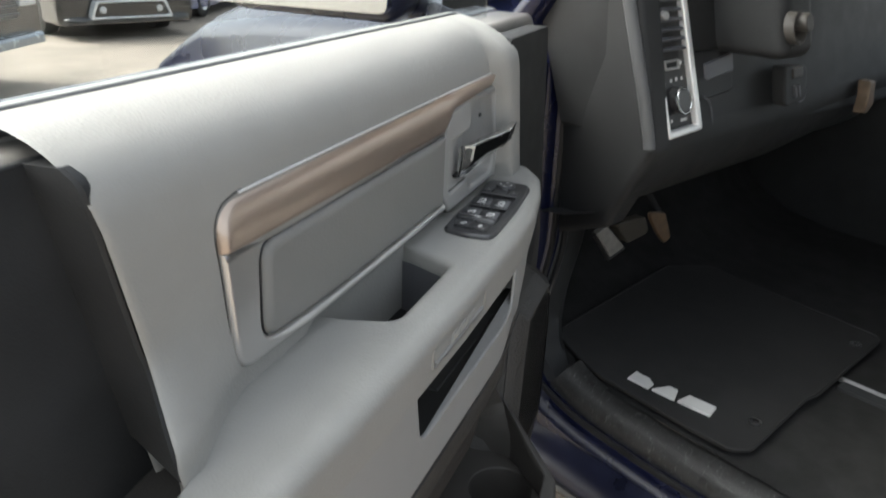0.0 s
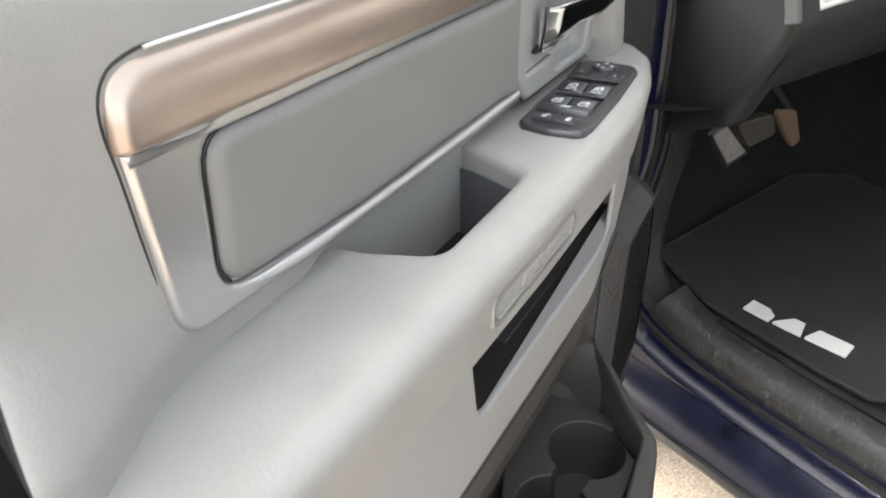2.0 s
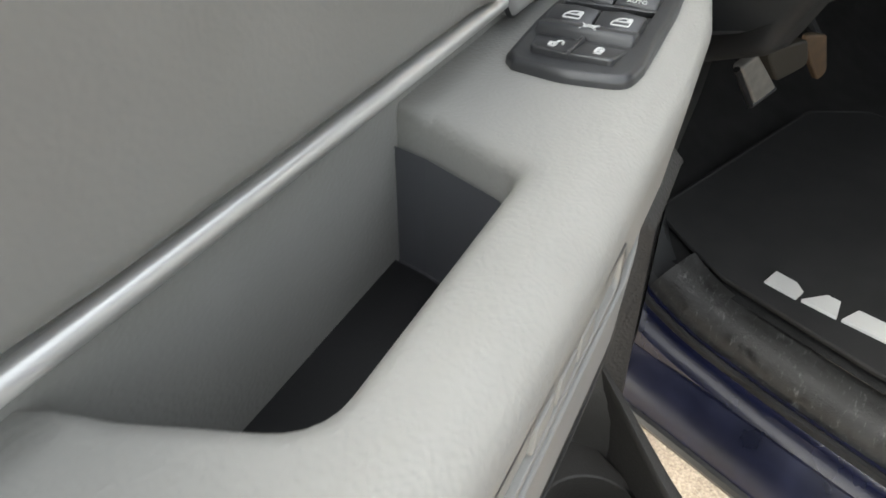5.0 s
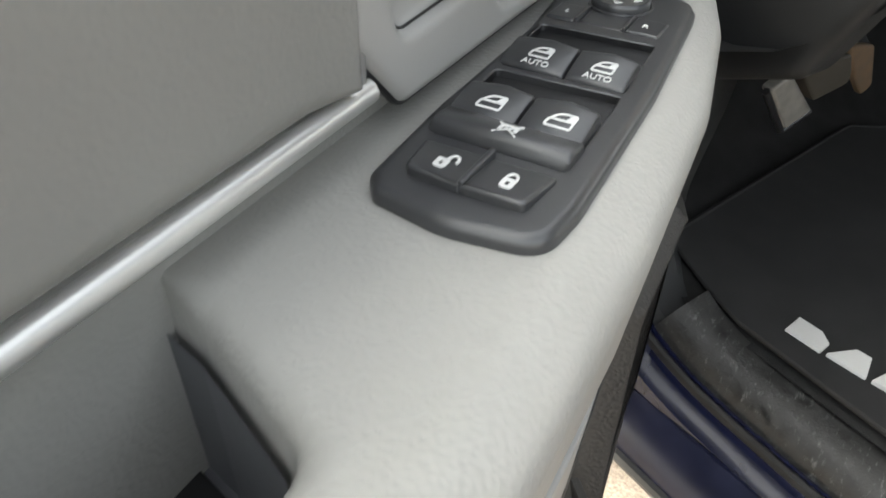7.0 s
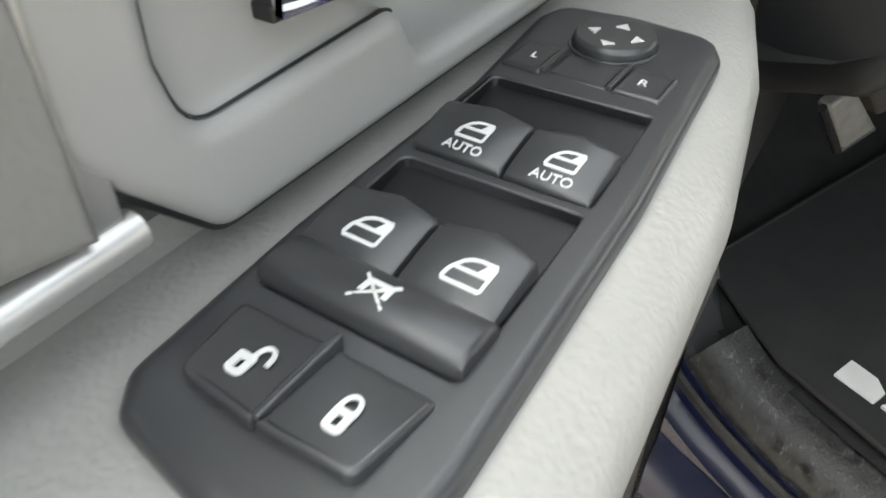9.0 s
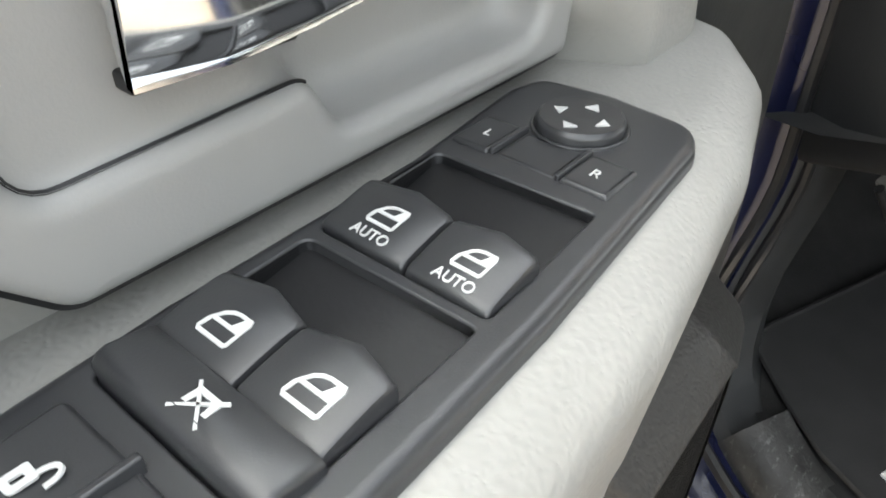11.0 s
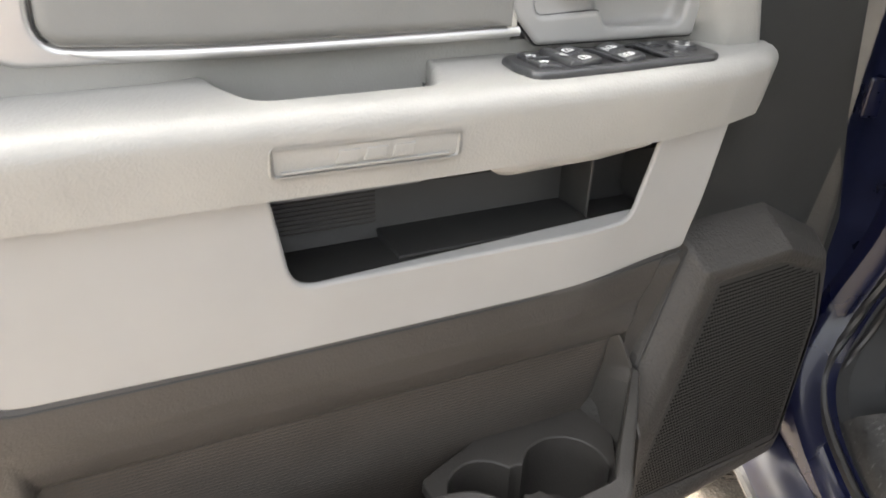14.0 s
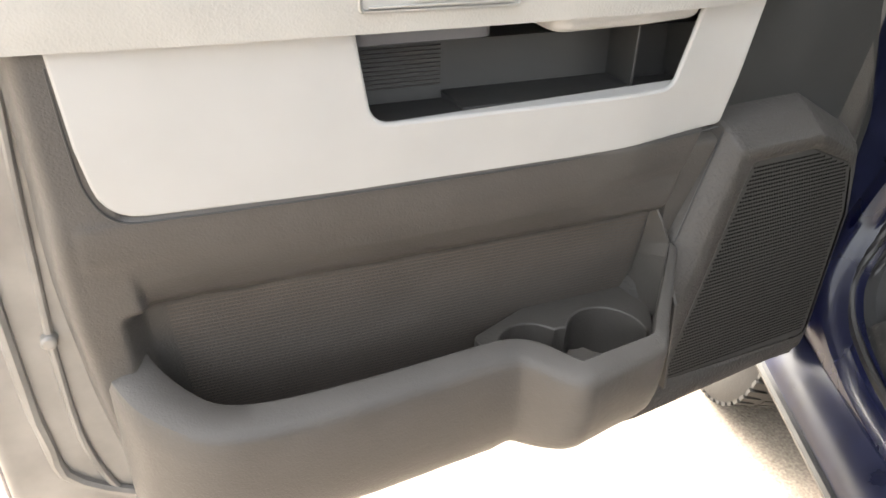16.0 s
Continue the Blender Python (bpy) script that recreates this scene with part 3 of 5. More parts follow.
well_2 = fillet([(0.3600, -0.0580, 0.002), (0.4170, -0.0560, 0.002), (0.4155, -0.0068, 0.003), (0.3600, -0.0095, 0.003)])
switch_panel = part("switch_panel", prism([plate, well_1, well_2], Z - 0.001, Z + 0.0052, lambda p: 0.0008 if 0.355 < p.x < 0.47 and -0.0585 < p.y < -0.003 else 0.0035, 4, back=False), BLACK, door, "black window switch panel with white symbols")
for name, w in (("switch_well", well_1), ("switch_well", well_2)):
    bm = bmesh.new()
    hi_x = max(p.x for p in w)
    rows = [[Vector((p.x, p.y, Z + 0.0045)) for p in w], [Vector((p.x, p.y, Z + 0.0020 - 0.006 * ease(hi_x - p.x, 0.002, 0.022))) for p in w]]
    loft(rows, close=True, bm=bm)
    bm.verts.ensure_lookup_table()
    bm.faces.new(bm.verts[len(w):])
    # blacker than the panel: the recess shade is put into the colour
    part(name, bm, RUBBER, switch_panel)


def rocker(x0, x1, y0, y1, low, high):
    """A rocker: it rises from the rear to a rounded lip at the front."""
    rows = []
    prof = [(x0, Z - 0.007), (x0, Z + low - 0.001), (x0 + 0.0006, Z + low)]
    for k in range(1, 9):
        f = k / 9
        prof.append((x0 + (x1 - x0) * f, Z + low + (high - low) * f + 0.0008 * math.sin(math.pi * f)))
    prof += [(x1 - 0.0010, Z + high), (x1 + 0.0004, Z + high - 0.0006), (x1 + 0.0012, Z + high - 0.0022), (x1 + 0.0010, Z + high - 0.006), (x1 - 0.002, Z - 0.007)]
    mid = (y0 + y1) / 2
    for y, d in ((y0, 0.0012), (y0 + 0.0003, 0.0004), (y0 + 0.001, 0), (mid, 0), (y1 - 0.001, 0), (y1 - 0.0003, 0.0004), (y1, 0.0012)):
        rows.append([Vector((x - 0.0034 * ((y - mid) / (y1 - mid)) ** 2 * ease(x, x1 - 0.012, x1 - 0.001), y, z - d)) for x, z in prof])
    return loft(rows, close=True, caps=True)


switches = []
for x0, x1, pairs, low, high in ((0.4212, 0.4420, ((-0.0555, -0.0322), (-0.0314, -0.0048)), 0.0060, 0.0100),
                                 (0.3735, 0.3950, ((-0.0570, -0.0337), (-0.0329, -0.0082)), 0.0070, 0.0105)):
    for y0, y1 in pairs:
        switches.append(part("window_switch", rocker(x0, x1, y0, y1, low, high), BLACK, switch_panel))
# raised bar with the lock-out symbol
rows = []
for y, d in ((-0.0585, 0.0015), (-0.0580, 0.0005), (-0.0570, 0), (-0.0100, 0), (-0.0090, 0.0005), (-0.0085, 0.0015)):
    rows.append([Vector((x, y, z - d)) for x, z in ((0.3745, Z), (0.3742, Z + 0.0080), (0.3730, Z + 0.0088), (0.3645, Z + 0.0100), (0.3625, Z + 0.0094), (0.3612, Z + 0.0080), (0.3605, Z + 0.002), (0.3605, Z))])
part("lockout_switch", loft(rows, close=True, caps=True), BLACK, switch_panel)
# door lock pair
rows_a = fillet([(0.3335, -0.0560, 0.003), (0.3545, -0.0580, 0.002), (0.3545, -0.0352, 0.0005), (0.3328, -0.0360, 0.0005)])
rows_b = fillet([(0.3326, -0.0352, 0.0005), (0.3545, -0.0344, 0.0005), (0.3540, -0.0120, 0.002), (0.3338, -0.0160, 0.004)])
for loop in (rows_a, rows_b):
    part("lock_switch", prism([loop], Z, Z + 0.0085, 0.0012, 3, warp=lambda v: Vector((v.x, v.y, v.z - max(0, v.x - 0.345) * 0.25 if v.z > Z + 0.003 else v.z))), BLACK, switch_panel)
part("lock_divider", box(0.3335, 0.3555, -0.0363, -0.0343, Z, Z + 0.0092, 0.0006), BLACK, switch_panel)
# mirror keys and the round mirror pad
for x0, x1, y0, y1, h in ((0.4755, 0.4925, -0.0520, -0.0375, 0.0064), (0.4755, 0.4925, -0.0360, -0.0160, 0.0056), (0.4745, 0.4925, -0.0145, -0.0015, 0.0064)):
    part("mirror_key", box(x0, x1, y0, y1, Z, Z + h, 0.0012, corner=0.001), BLACK, switch_panel)
for y in (-0.0367, -0.0152):
    part("key_divider", box(0.4755, 0.4935, y - 0.0007, y + 0.0007, Z, Z + 0.0070, 0.0004), BLACK, switch_panel)
pad_x, pad_y = 0.5060, -0.0255
part("pad_well", prism([circle(pad_x, pad_y, 0.0150, 40), circle(pad_x, pad_y, 0.0138, 40)], Z, Z + 0.0060, 0.0005, 2, back=False), BLACK, switch_panel)
bm = loft([[Vector((pad_x + r * math.cos(2 * math.pi * k / 40), pad_y + r * math.sin(2 * math.pi * k / 40), Z + h)) for k in range(40)]
           for r, h in ((0.0135, 0.002), (0.0135, 0.0075), (0.0132, 0.0085), (0.0124, 0.0092), (0.0105, 0.0090), (0.006, 0.0083), (0.0002, 0.0081))], close=True)
mirror_pad = part("mirror_pad", bm, BLACK, switch_panel)


def print_mark(name, loops, z, parent, tilt=None):
    bm = prism(loops, z - 0.0004, z + 0.00018, 0.00003, 1, warp=tilt)
    part(name, bm, PRINT, parent)


for k in range(4):
    a = math.pi / 2 * k
    c, s = math.cos(a), math.sin(a)
    tri = [(0.0098, 0.0), (0.0062, 0.0024), (0.0062, -0.0024)]
    loop = [Vector((pad_x + c * p - s * q, pad_y + s * p + c * q)) for p, q in tri]
    print_mark("arrow_mark", [loop], Z + 0.0088, mirror_pad)


def on_rocker(x0, x1, low, high):
    def put(v):
        f = min(max((v.x - x0) / (x1 - x0), 0), 1)
        return Vector((v.x, v.y, v.z + 0.0002 + low + (high - low) * f + 0.0008 * math.sin(math.pi * f)))
    return put


def window_symbol(cx, cy, size, put, parent):
    """A car door's outline with a half-open pane, up = forward, right = towards the cabin."""
    def loc(px, py):
        return Vector((cx + py * size, cy - px * size))
    outer = [loc(*p) for p in ((-0.46, -0.40), (0.42, -0.40), (0.49, -0.33), (0.53, 0.30), (0.47, 0.42), (0.10, 0.42), (-0.10, 0.38), (-0.28, 0.26), (-0.48, -0.04), (-0.53, -0.30))][::-1]
    hole = [loc(*p) for p in ((-0.44, -0.31), (0.41, -0.31), (0.43, -0.02), (-0.38, -0.02))][::-1]
    slit = [loc(*p) for p in ((-0.31, 0.07), (0.16, 0.07), (0.30, 0.33), (0.10, 0.34), (-0.07, 0.30), (-0.21, 0.21))][::-1]
    area = sum(outer[i - 1].cross(outer[i]) for i in range(len(outer)))
    if area < 0:
        outer, hole, slit = outer[::-1], hole[::-1], slit[::-1]
    print_mark("window_symbol", [outer, hole, slit], Z, parent, put)


def lettering(text, cx, cy, size, z, parent, mat=PRINT, put=None, depth=0.0002):
    """Built-in letters lying flat, top towards the front of the door."""
    cu = bpy.data.curves.new("lettering", "FONT")
    cu.body, cu.size, cu.align_x, cu.align_y, cu.extrude = text, size, "CENTER", "CENTER", depth
    tmp = bpy.data.objects.new("lettering", cu)
    scene.collection.objects.link(tmp)
    bpy.context.view_layer.update()
    me = bpy.data.meshes.new_from_object(tmp.evaluated_get(bpy.context.evaluated_depsgraph_get()))
    bpy.data.objects.remove(tmp)
    bm = bmesh.new()
    bm.from_mesh(me)
    bpy.data.meshes.remove(me)
    for v in bm.verts:
        w = Vector((cx + v.co.y, cy - v.co.x, z + v.co.z))
        v.co = put(w) if put else w
    part("lettering", bm, mat, parent, "white printed lettering")


front, rear = on_rocker(0.4212, 0.4420, 0.0060, 0.0100), on_rocker(0.3735, 0.3950, 0.0070, 0.0105)
window_symbol(0.4305, -0.0444, 0.0086, front, switches[0])
window_symbol(0.4305, -0.0186, 0.0086, front, switches[1])
lettering("AUTO", 0.4240, -0.0440, 0.0040, Z, switches[0], put=front)
lettering("AUTO", 0.4240, -0.0188, 0.0040, Z, switches[1], put=front)
window_symbol(0.3822, -0.0466, 0.0097, rear, switches[2])
window_symbol(0.3822, -0.0211, 0.0093, rear, switches[3])
lock_top = Z + 0.0086
for cy, shift in ((-0.0472, 0.0), (-0.0250, 0.0026)):
    body = fillet([(0.3380, cy - 0.0021, 0.0016), (0.3432, cy - 0.0021, 0.0006), (0.3432, cy + 0.0021, 0.0006), (0.3380, cy + 0.0021, 0.0016)])
    hole = fillet([(0.3394, cy - 0.0006, 0.0003), (0.3416, cy - 0.0006, 0.0003), (0.3416, cy + 0.0006, 0.0003), (0.3394, cy + 0.0006, 0.0003)])
    print_mark("padlock_symbol", [body, hole], lock_top, switch_panel)
    bm = tube([(0.3426 + 0.0036 * math.sin(math.pi * k / 10) ** 0.7, cy - shift + 0.0017 * math.cos(math.pi * k / 10), lock_top - 0.0003) for k in range(11)], 0.00055, 6)
    part("padlock_shackle", bm, PRINT, switch_panel)
# crossed-out window on the raised bar
flat_z = Z + 0.0096
c = Vector((0.3672, -0.0344))
def lockout_loop(f):
    return [c + Vector(p) * f for p in ((-0.0028, -0.0036), (0.0030, -0.0032), (0.0030, 0.0032), (-0.0028, 0.0036))]


print_mark("lockout_symbol", [lockout_loop(1.0), lockout_loop(0.58)], flat_z, switch_panel)
for s in (1, -1):
    d = Vector((0.0036, 0.0042 * s))
    nrm = Vector((-d.y, d.x)).normalized() * 0.00035
    loop = [c - d - nrm, c + d - nrm, c + d + nrm, c - d + nrm]
    print_mark("lockout_cross", [loop], flat_z + 0.0002, switch_panel)
lettering("L", 0.4830, -0.0086, 0.0052, Z + 0.0065, switch_panel)
lettering("R", 0.4835, -0.0440, 0.0052, Z + 0.0065, switch_panel)

# ---- lower half of the door ----
lower_grey = fillet([(-0.121, 1.241, 0.002), (-0.116, 1.165, 0.03), (-0.106, 1.100, 0.050), (0.10, 1.0945, 0), (0.33, 1.0955, 0), (0.5385, 1.1005, 0.010), (0.5615, 1.242, 0.002),
                     (0.474, 1.246, 0.002), (0.446, 1.1565, 0.018), (0.28, 1.1565, 0), (0.119, 1.1565, 0.022), (0.104, 1.246, 0.002)])
part("map_pocket_panel", prism([dense(lower_grey, 0.013)], 0.0710, 0.0755, lambda p: 0.0035 if 0.09 < p.x < 0.48 and p.y > 1.12 else 0.0025, 5, FACE,
                               warp=lambda v: Vector((v.x, v.y + 0.004 * ease(1.17 - v.z, 0, 0.07) + 0.022 * ease(v.x, 0.37, 0.55), v.z))), GREY_HARD, door, "smooth light grey panel round the slot")
# thin shadow gap round the grey panel
part("panel_gap", tube(smooth_path([(-0.1220, -0.0718, 1.226), (-0.1195, -0.0718, 1.165), (-0.1145, -0.0718, 1.125), (-0.096, -0.0718, 1.0985), (-0.05, -0.0720, 1.0942), (0.10, -0.0720, 1.0930), (0.33, -0.0720, 1.0940), (0.45, -0.0640, 1.0968), (0.534, -0.0535, 1.0990)], 6), 0.0011, 8), SLOT, door)
# dark slot behind the grey panel
slot = bmesh.new()
loft([[Vector((x, y + (0.022 * ease(x, 0.37, 0.55) if y < -0.06 else 0), z)) for x in np.linspace(0.085, 0.500, 16)] for y, z in ((-0.0715, 1.1540), (0.000, 1.148), (0.006, 1.156), (0.008, 1.210), (0.000, 1.2155), (-0.044, 1.2165))], bm=slot)
part("map_slot", slot, SLOT, door, "charcoal slot with fine ribs")
for side_x in (0.088, 0.492):
    part("slot_side", box(side_x - 0.003, side_x + 0.003, -0.040, 0.012, 1.150, 1.216, 0.001), SLOT, door)
for k in range(12):
    z = 1.160 + 0.0042 * k
    part("slot_rib", box(0.095, 0.215, z, z + 0.0016, -0.010, -0.0050, 0.0006, FACE, 1), CHARCOAL, door)
part("slot_divider", box(0.412, 0.415, -0.04, 0.012, 1.152, 1.216, 0.001), SLOT, door)
part("slot_step", box(0.215, 0.412, -0.052, 0.012, 1.143, 1.1545, 0.0015), SLOT, door)


def liner_y(z):
    return lerp(z, [(0.75, 0.012), (0.84, -0.003), (0.995, -0.030), (1.1, -0.04)])


def lower_y(x, z):
    y = 0.000
    # bulge under the grey panel, rolling under at its lower edge
    bulge = lerp(z, [(0.60, 0), (0.97, 0.020), (0.985, 0.032), (0.992, 0.038), (1.005, 0.048), (1.03, 0.060), (1.06, 0.0685), (1.090, 0.0720), (1.098, 0.0715), (1.112, 0.05), (1.25, 0.05), (1.30, 0.03)]) - 0.020 * ease(x, 0.37, 0.54) * ease(z, 1.0, 1.05)
    front = lerp(z, [(0.9, 0.500), (1.0, 0.505), (1.10, 0.532), (1.25, 0.552), (1.30, 0.56)])
    edge = rear_edge(z)
    m = ease(front - x, -0.008, 0.022) * (1 - (1 - min(max((x - edge) / 0.045, 0), 1)) ** 2)
    y -= bulge * m
    y += (0.034 + bulge * m) * ease(z, 1.236, 1.241) * ease(x, -0.120, -0.108) * ease(0.58 - x, -0.02, 0.0)
    # column beside the bin, into which its rim runs
    if z < 1.238:
        stand = lerp(z, [(0.64, 0.0), (0.80, 0.048), (0.95, 0.050), (1.08, 0.070), (1.238, 0.0725)])
        y = min(y, -stand * ease(-0.085 - x, -0.02, 0.012) * (1 - (1 - min(max((x - edge) / 0.032, 0), 1)) ** 2))
    # recess of the bin
    left = lerp(z, [(0.70, -0.085), (0.80, -0.096), (0.90, -0.104), (1.0, -0.108)])
    rec = ease(x, left - 0.008, left + 0.016) * ease(0.487 - x, -0.004, 0.006) * ease(0.992 - z, -0.006, 0.006) * ease(z, 0.72, 0.73)
    y = y * (1 - rec) + rec * liner_y(z)
    # opening behind the slot
    cut = ease(x, 0.084, 0.090) * ease(0.502 - x, -0.002, 0.004) * ease(z, 1.128, 1.134) * ease(1.242 - z, 0, 0.004)
    y = y * (1 - cut) + cut * 0.040
    # ledge between the bin and the speaker housing, and the dished front part
    if z < 1.090 and x > 0.489:
        y = min(y, -0.033 * ease(x, 0.489, 0.498) * ease(0.64 - x, 0, 0.05) * ease(1.090 - z, 0, 0.02) * ease(z, 0.70, 0.72))
    y += 0.016 * ease(x, 0.83, 0.88)
    # rolled rear rim
    y += 0.030 * ease(edge + 0.022 - x, 0, 0.022)
    return y


def rear_edge(z):
    return lerp(z, [(0.64, -0.112), (0.68, -0.131), (0.73, -0.143), (0.775, -0.150), (0.86, -0.162), (0.95, -0.169), (1.0, -0.1715), (1.057, -0.171), (1.112, -0.168), (1.18, -0.168), (1.250, -0.168), (1.258, -0.112), (1.3, -0.110)])


rows = []
for i in range(200):
    z = 0.640 + (1.302 - 0.640) * i / 199
    row = []
    for k in range(280):
        f = (k / 279) ** 1.12
        x0 = rear_edge(z)
        x1 = lerp(z, [(0.60, 0.86), (0.9, 0.872), (1.05, 0.872), (1.2, 0.80), (1.32, 0.745)])
        x = x0 + (x1 - x0) * f
        row.append(Vector((x, lower_y(x, z) + 0.018 * (1 if k in (0, 279) or i == 0 else 0), z)))
    rows.append(row)
part("lower_panel", loft(rows), CHARCOAL, door, "charcoal grained plastic lower panel")
# hinge end trim, its shade put into the darker charcoal
part("front_panel", prism([fillet([(0.530, 1.096, 0.004), (0.70, 1.092, 0.03), (0.78, 1.055, 0.03), (0.878, 0.93, 0.005), (0.880, 1.05, 0.01), (0.810, 1.20, 0.02), (0.750, 1.50, 0.01), (0.556, 1.50, 0.01), (0.608, 1.30, 0), (0.612, 1.22, 0.01)])], -0.03, 0.002, 0.002, 3, FACE, warp=lambda v: Vector((v.x, v.y + 0.016 * ease(v.x, 0.83, 0.88), v.z))), CHARCOAL_SHADED, door, "charcoal trim at the hinge end of the door")

# ribbed liner at the back of the bin
bm = bmesh.new()
for k in range(44):
    z = 0.775 + 0.0048 * k
    x0, x1 = -0.062 - 0.012 * ease(z, 0.8, 0.99), 0.478
    loft([[Vector((x0, liner_y(z) + y, z + d)), Vector((x1, liner_y(z) + y, z + d))] for y, d in ((0.0004, -0.0012), (-0.0004, 0), (0.0004, 0.0012))], bm=bm)
tagged(part("bin_liner", bm, LINER, door, "fine horizontal ribs of the bin liner"), kind="stuff")

# speaker pod: a raised housing whose rear side is a broad grained bevel
def grille_out(x):
    return 0.058 - 0.075 * (x - 0.55)


POD = (  # corners of (along, up, out) from the foot to the grille, clockwise from the upper rear one
    ((0.558, 1.100, -0.004), (0.705, 1.108, -0.004), (0.826, 1.045, -0.004), (0.850, 0.930, -0.004), (0.850, 0.655, -0.004), (0.392, 0.655, -0.004)),
    ((0.5655, 1.0890, 0.0335), (0.692, 1.0970, 0.0330), (0.812, 1.035, 0.026), (0.838, 0.930, 0.022), (0.840, 0.668, 0.018), (0.408, 0.676, 0.060)),
    ((0.5665, 1.0868, 0.0362), (0.693, 1.0945, 0.0360), (0.811, 1.033, 0.029), (0.837, 0.930, 0.025), (0.839, 0.671, 0.021), (0.411, 0.679, 0.063)),
    ((0.5725, 1.0695, 0.0605), (0.703, 1.0715, 0.0575), (0.806, 1.023, 0.036), (0.832, 0.930, 0.0325), (0.834, 0.684, 0.030), (0.468, 0.695, 0.080)),
    ((0.5765, 1.0660, 0.0622), (0.704, 1.0685, 0.0585), (0.805, 1.021, 0.0365), (0.831, 0.930, 0.033), (0.833, 0.687, 0.0305), (0.474, 0.699, 0.081)),
    ((0.5980, 1.0500, 0.0580), (0.708, 1.0510, 0.0525), (0.799, 1.015, 0.0385), (0.824, 0.932, 0.0370), (0.827, 0.712, 0.037), (0.520, 0.722, 0.066)),
    ((0.6040, 1.0450, 0.0530), (0.709, 1.0460, 0.0465), (0.796, 1.012, 0.0395), (0.820, 0.933, 0.0385), (0.823, 0.717, 0.038), (0.530, 0.728, 0.0580)),
)
rows = []
for level in POD:
    flat = fillet([(x, z, r) for (x, z, out), r in zip(level, (0.010, 0.02, 0.03, 0.03, 0.02, 0.01))], 4)
    ring = []
    for p in flat:   # depth of the two nearest corners, weighed by their distance
        near = sorted(((p - Vector(c[:2])).length, c[2]) for c in level)[:2]
        total = near[0][0] + near[1][0]
        ring.append(FACE @ Vector((p.x, p.y, (near[0][1] * near[1][0] + near[1][1] * near[0][0]) / total)))
    rows.append(ring)
ridge = [FACE @ Vector((x, z, out)) for x, z, out in ((0.5625, 1.083, 0.0345), (0.540, 1.022, 0.0400), (0.516, 0.956, 0.0460), (0.490, 0.885, 0.0520))]
part("pod_groove", tube(ridge, 0.0011, 6), RUBBER, door)
pod = part("speaker_pod", loft(rows, close=True), POD_PLASTIC, door, "charcoal grained plastic speaker housing")
grille = [Vector(c[:2]) for c in POD[-1]]
speaker = part("speaker_grille", prism([dense(fillet([(c.x, c.y, 0.015) for c in grille]), 0.02)], -0.012, 0.0, 0.002, 2, FACE, warp=lambda v: Vector((v.x, v.y - grille_out(v.x) + 0.0015, v.z)), ngon=True), GRILLE, pod, "black perforated speaker grille")
bm = bmesh.new()
for i in range(56):
    z = 0.734 + 0.0056 * i
    lo_x = lerp(z, [(0.728, 0.536), (1.045, 0.610)])
    hi_x = lerp(z, [(0.728, 0.815), (0.933, 0.812), (1.010, 0.790), (1.045, 0.703)])
    for k in range(66):
        x = 0.530 + 0.0046 * k + (0.0023 if i % 2 else 0)
        if not lo_x < x < hi_x or z > 1.040:
            continue
        y = -grille_out(x) + 0.0011
        bm.faces.new([bm.verts.new((x + 0.0019 * math.cos(a), y, z + 0.0017 * math.sin(a))) for a in (math.pi / 3 * q for q in range(6))])
tagged(part("grille_hole", bm, HOLE, speaker), kind="stuff")

# door bin: wall with a broad rounded rim
line = smooth_path([(-0.122, 0.004, 0.936), (-0.120, -0.020, 0.936), (-0.115, -0.047, 0.932), (-0.094, -0.077, 0.917), (-0.056, -0.105, 0.903), (0.00, -0.116, 0.899), (0.10, -0.117, 0.900), (0.20, -0.112, 0.902), (0.255, -0.111, 0.903), (0.280, -0.121, 0.901),
                    (0.298, -0.145, 0.899), (0.311, -0.161, 0.898), (0.320, -0.1665, 0.898), (0.333, -0.1655, 0.899), (0.37, -0.160, 0.900), (0.412, -0.1545, 0.902), (0.424, -0.1510, 0.905), (0.431, -0.1430, 0.910), (0.445, -0.125, 0.918), (0.480, -0.085, 0.936), (0.508, -0.052, 0.950)], 5)
rows = []
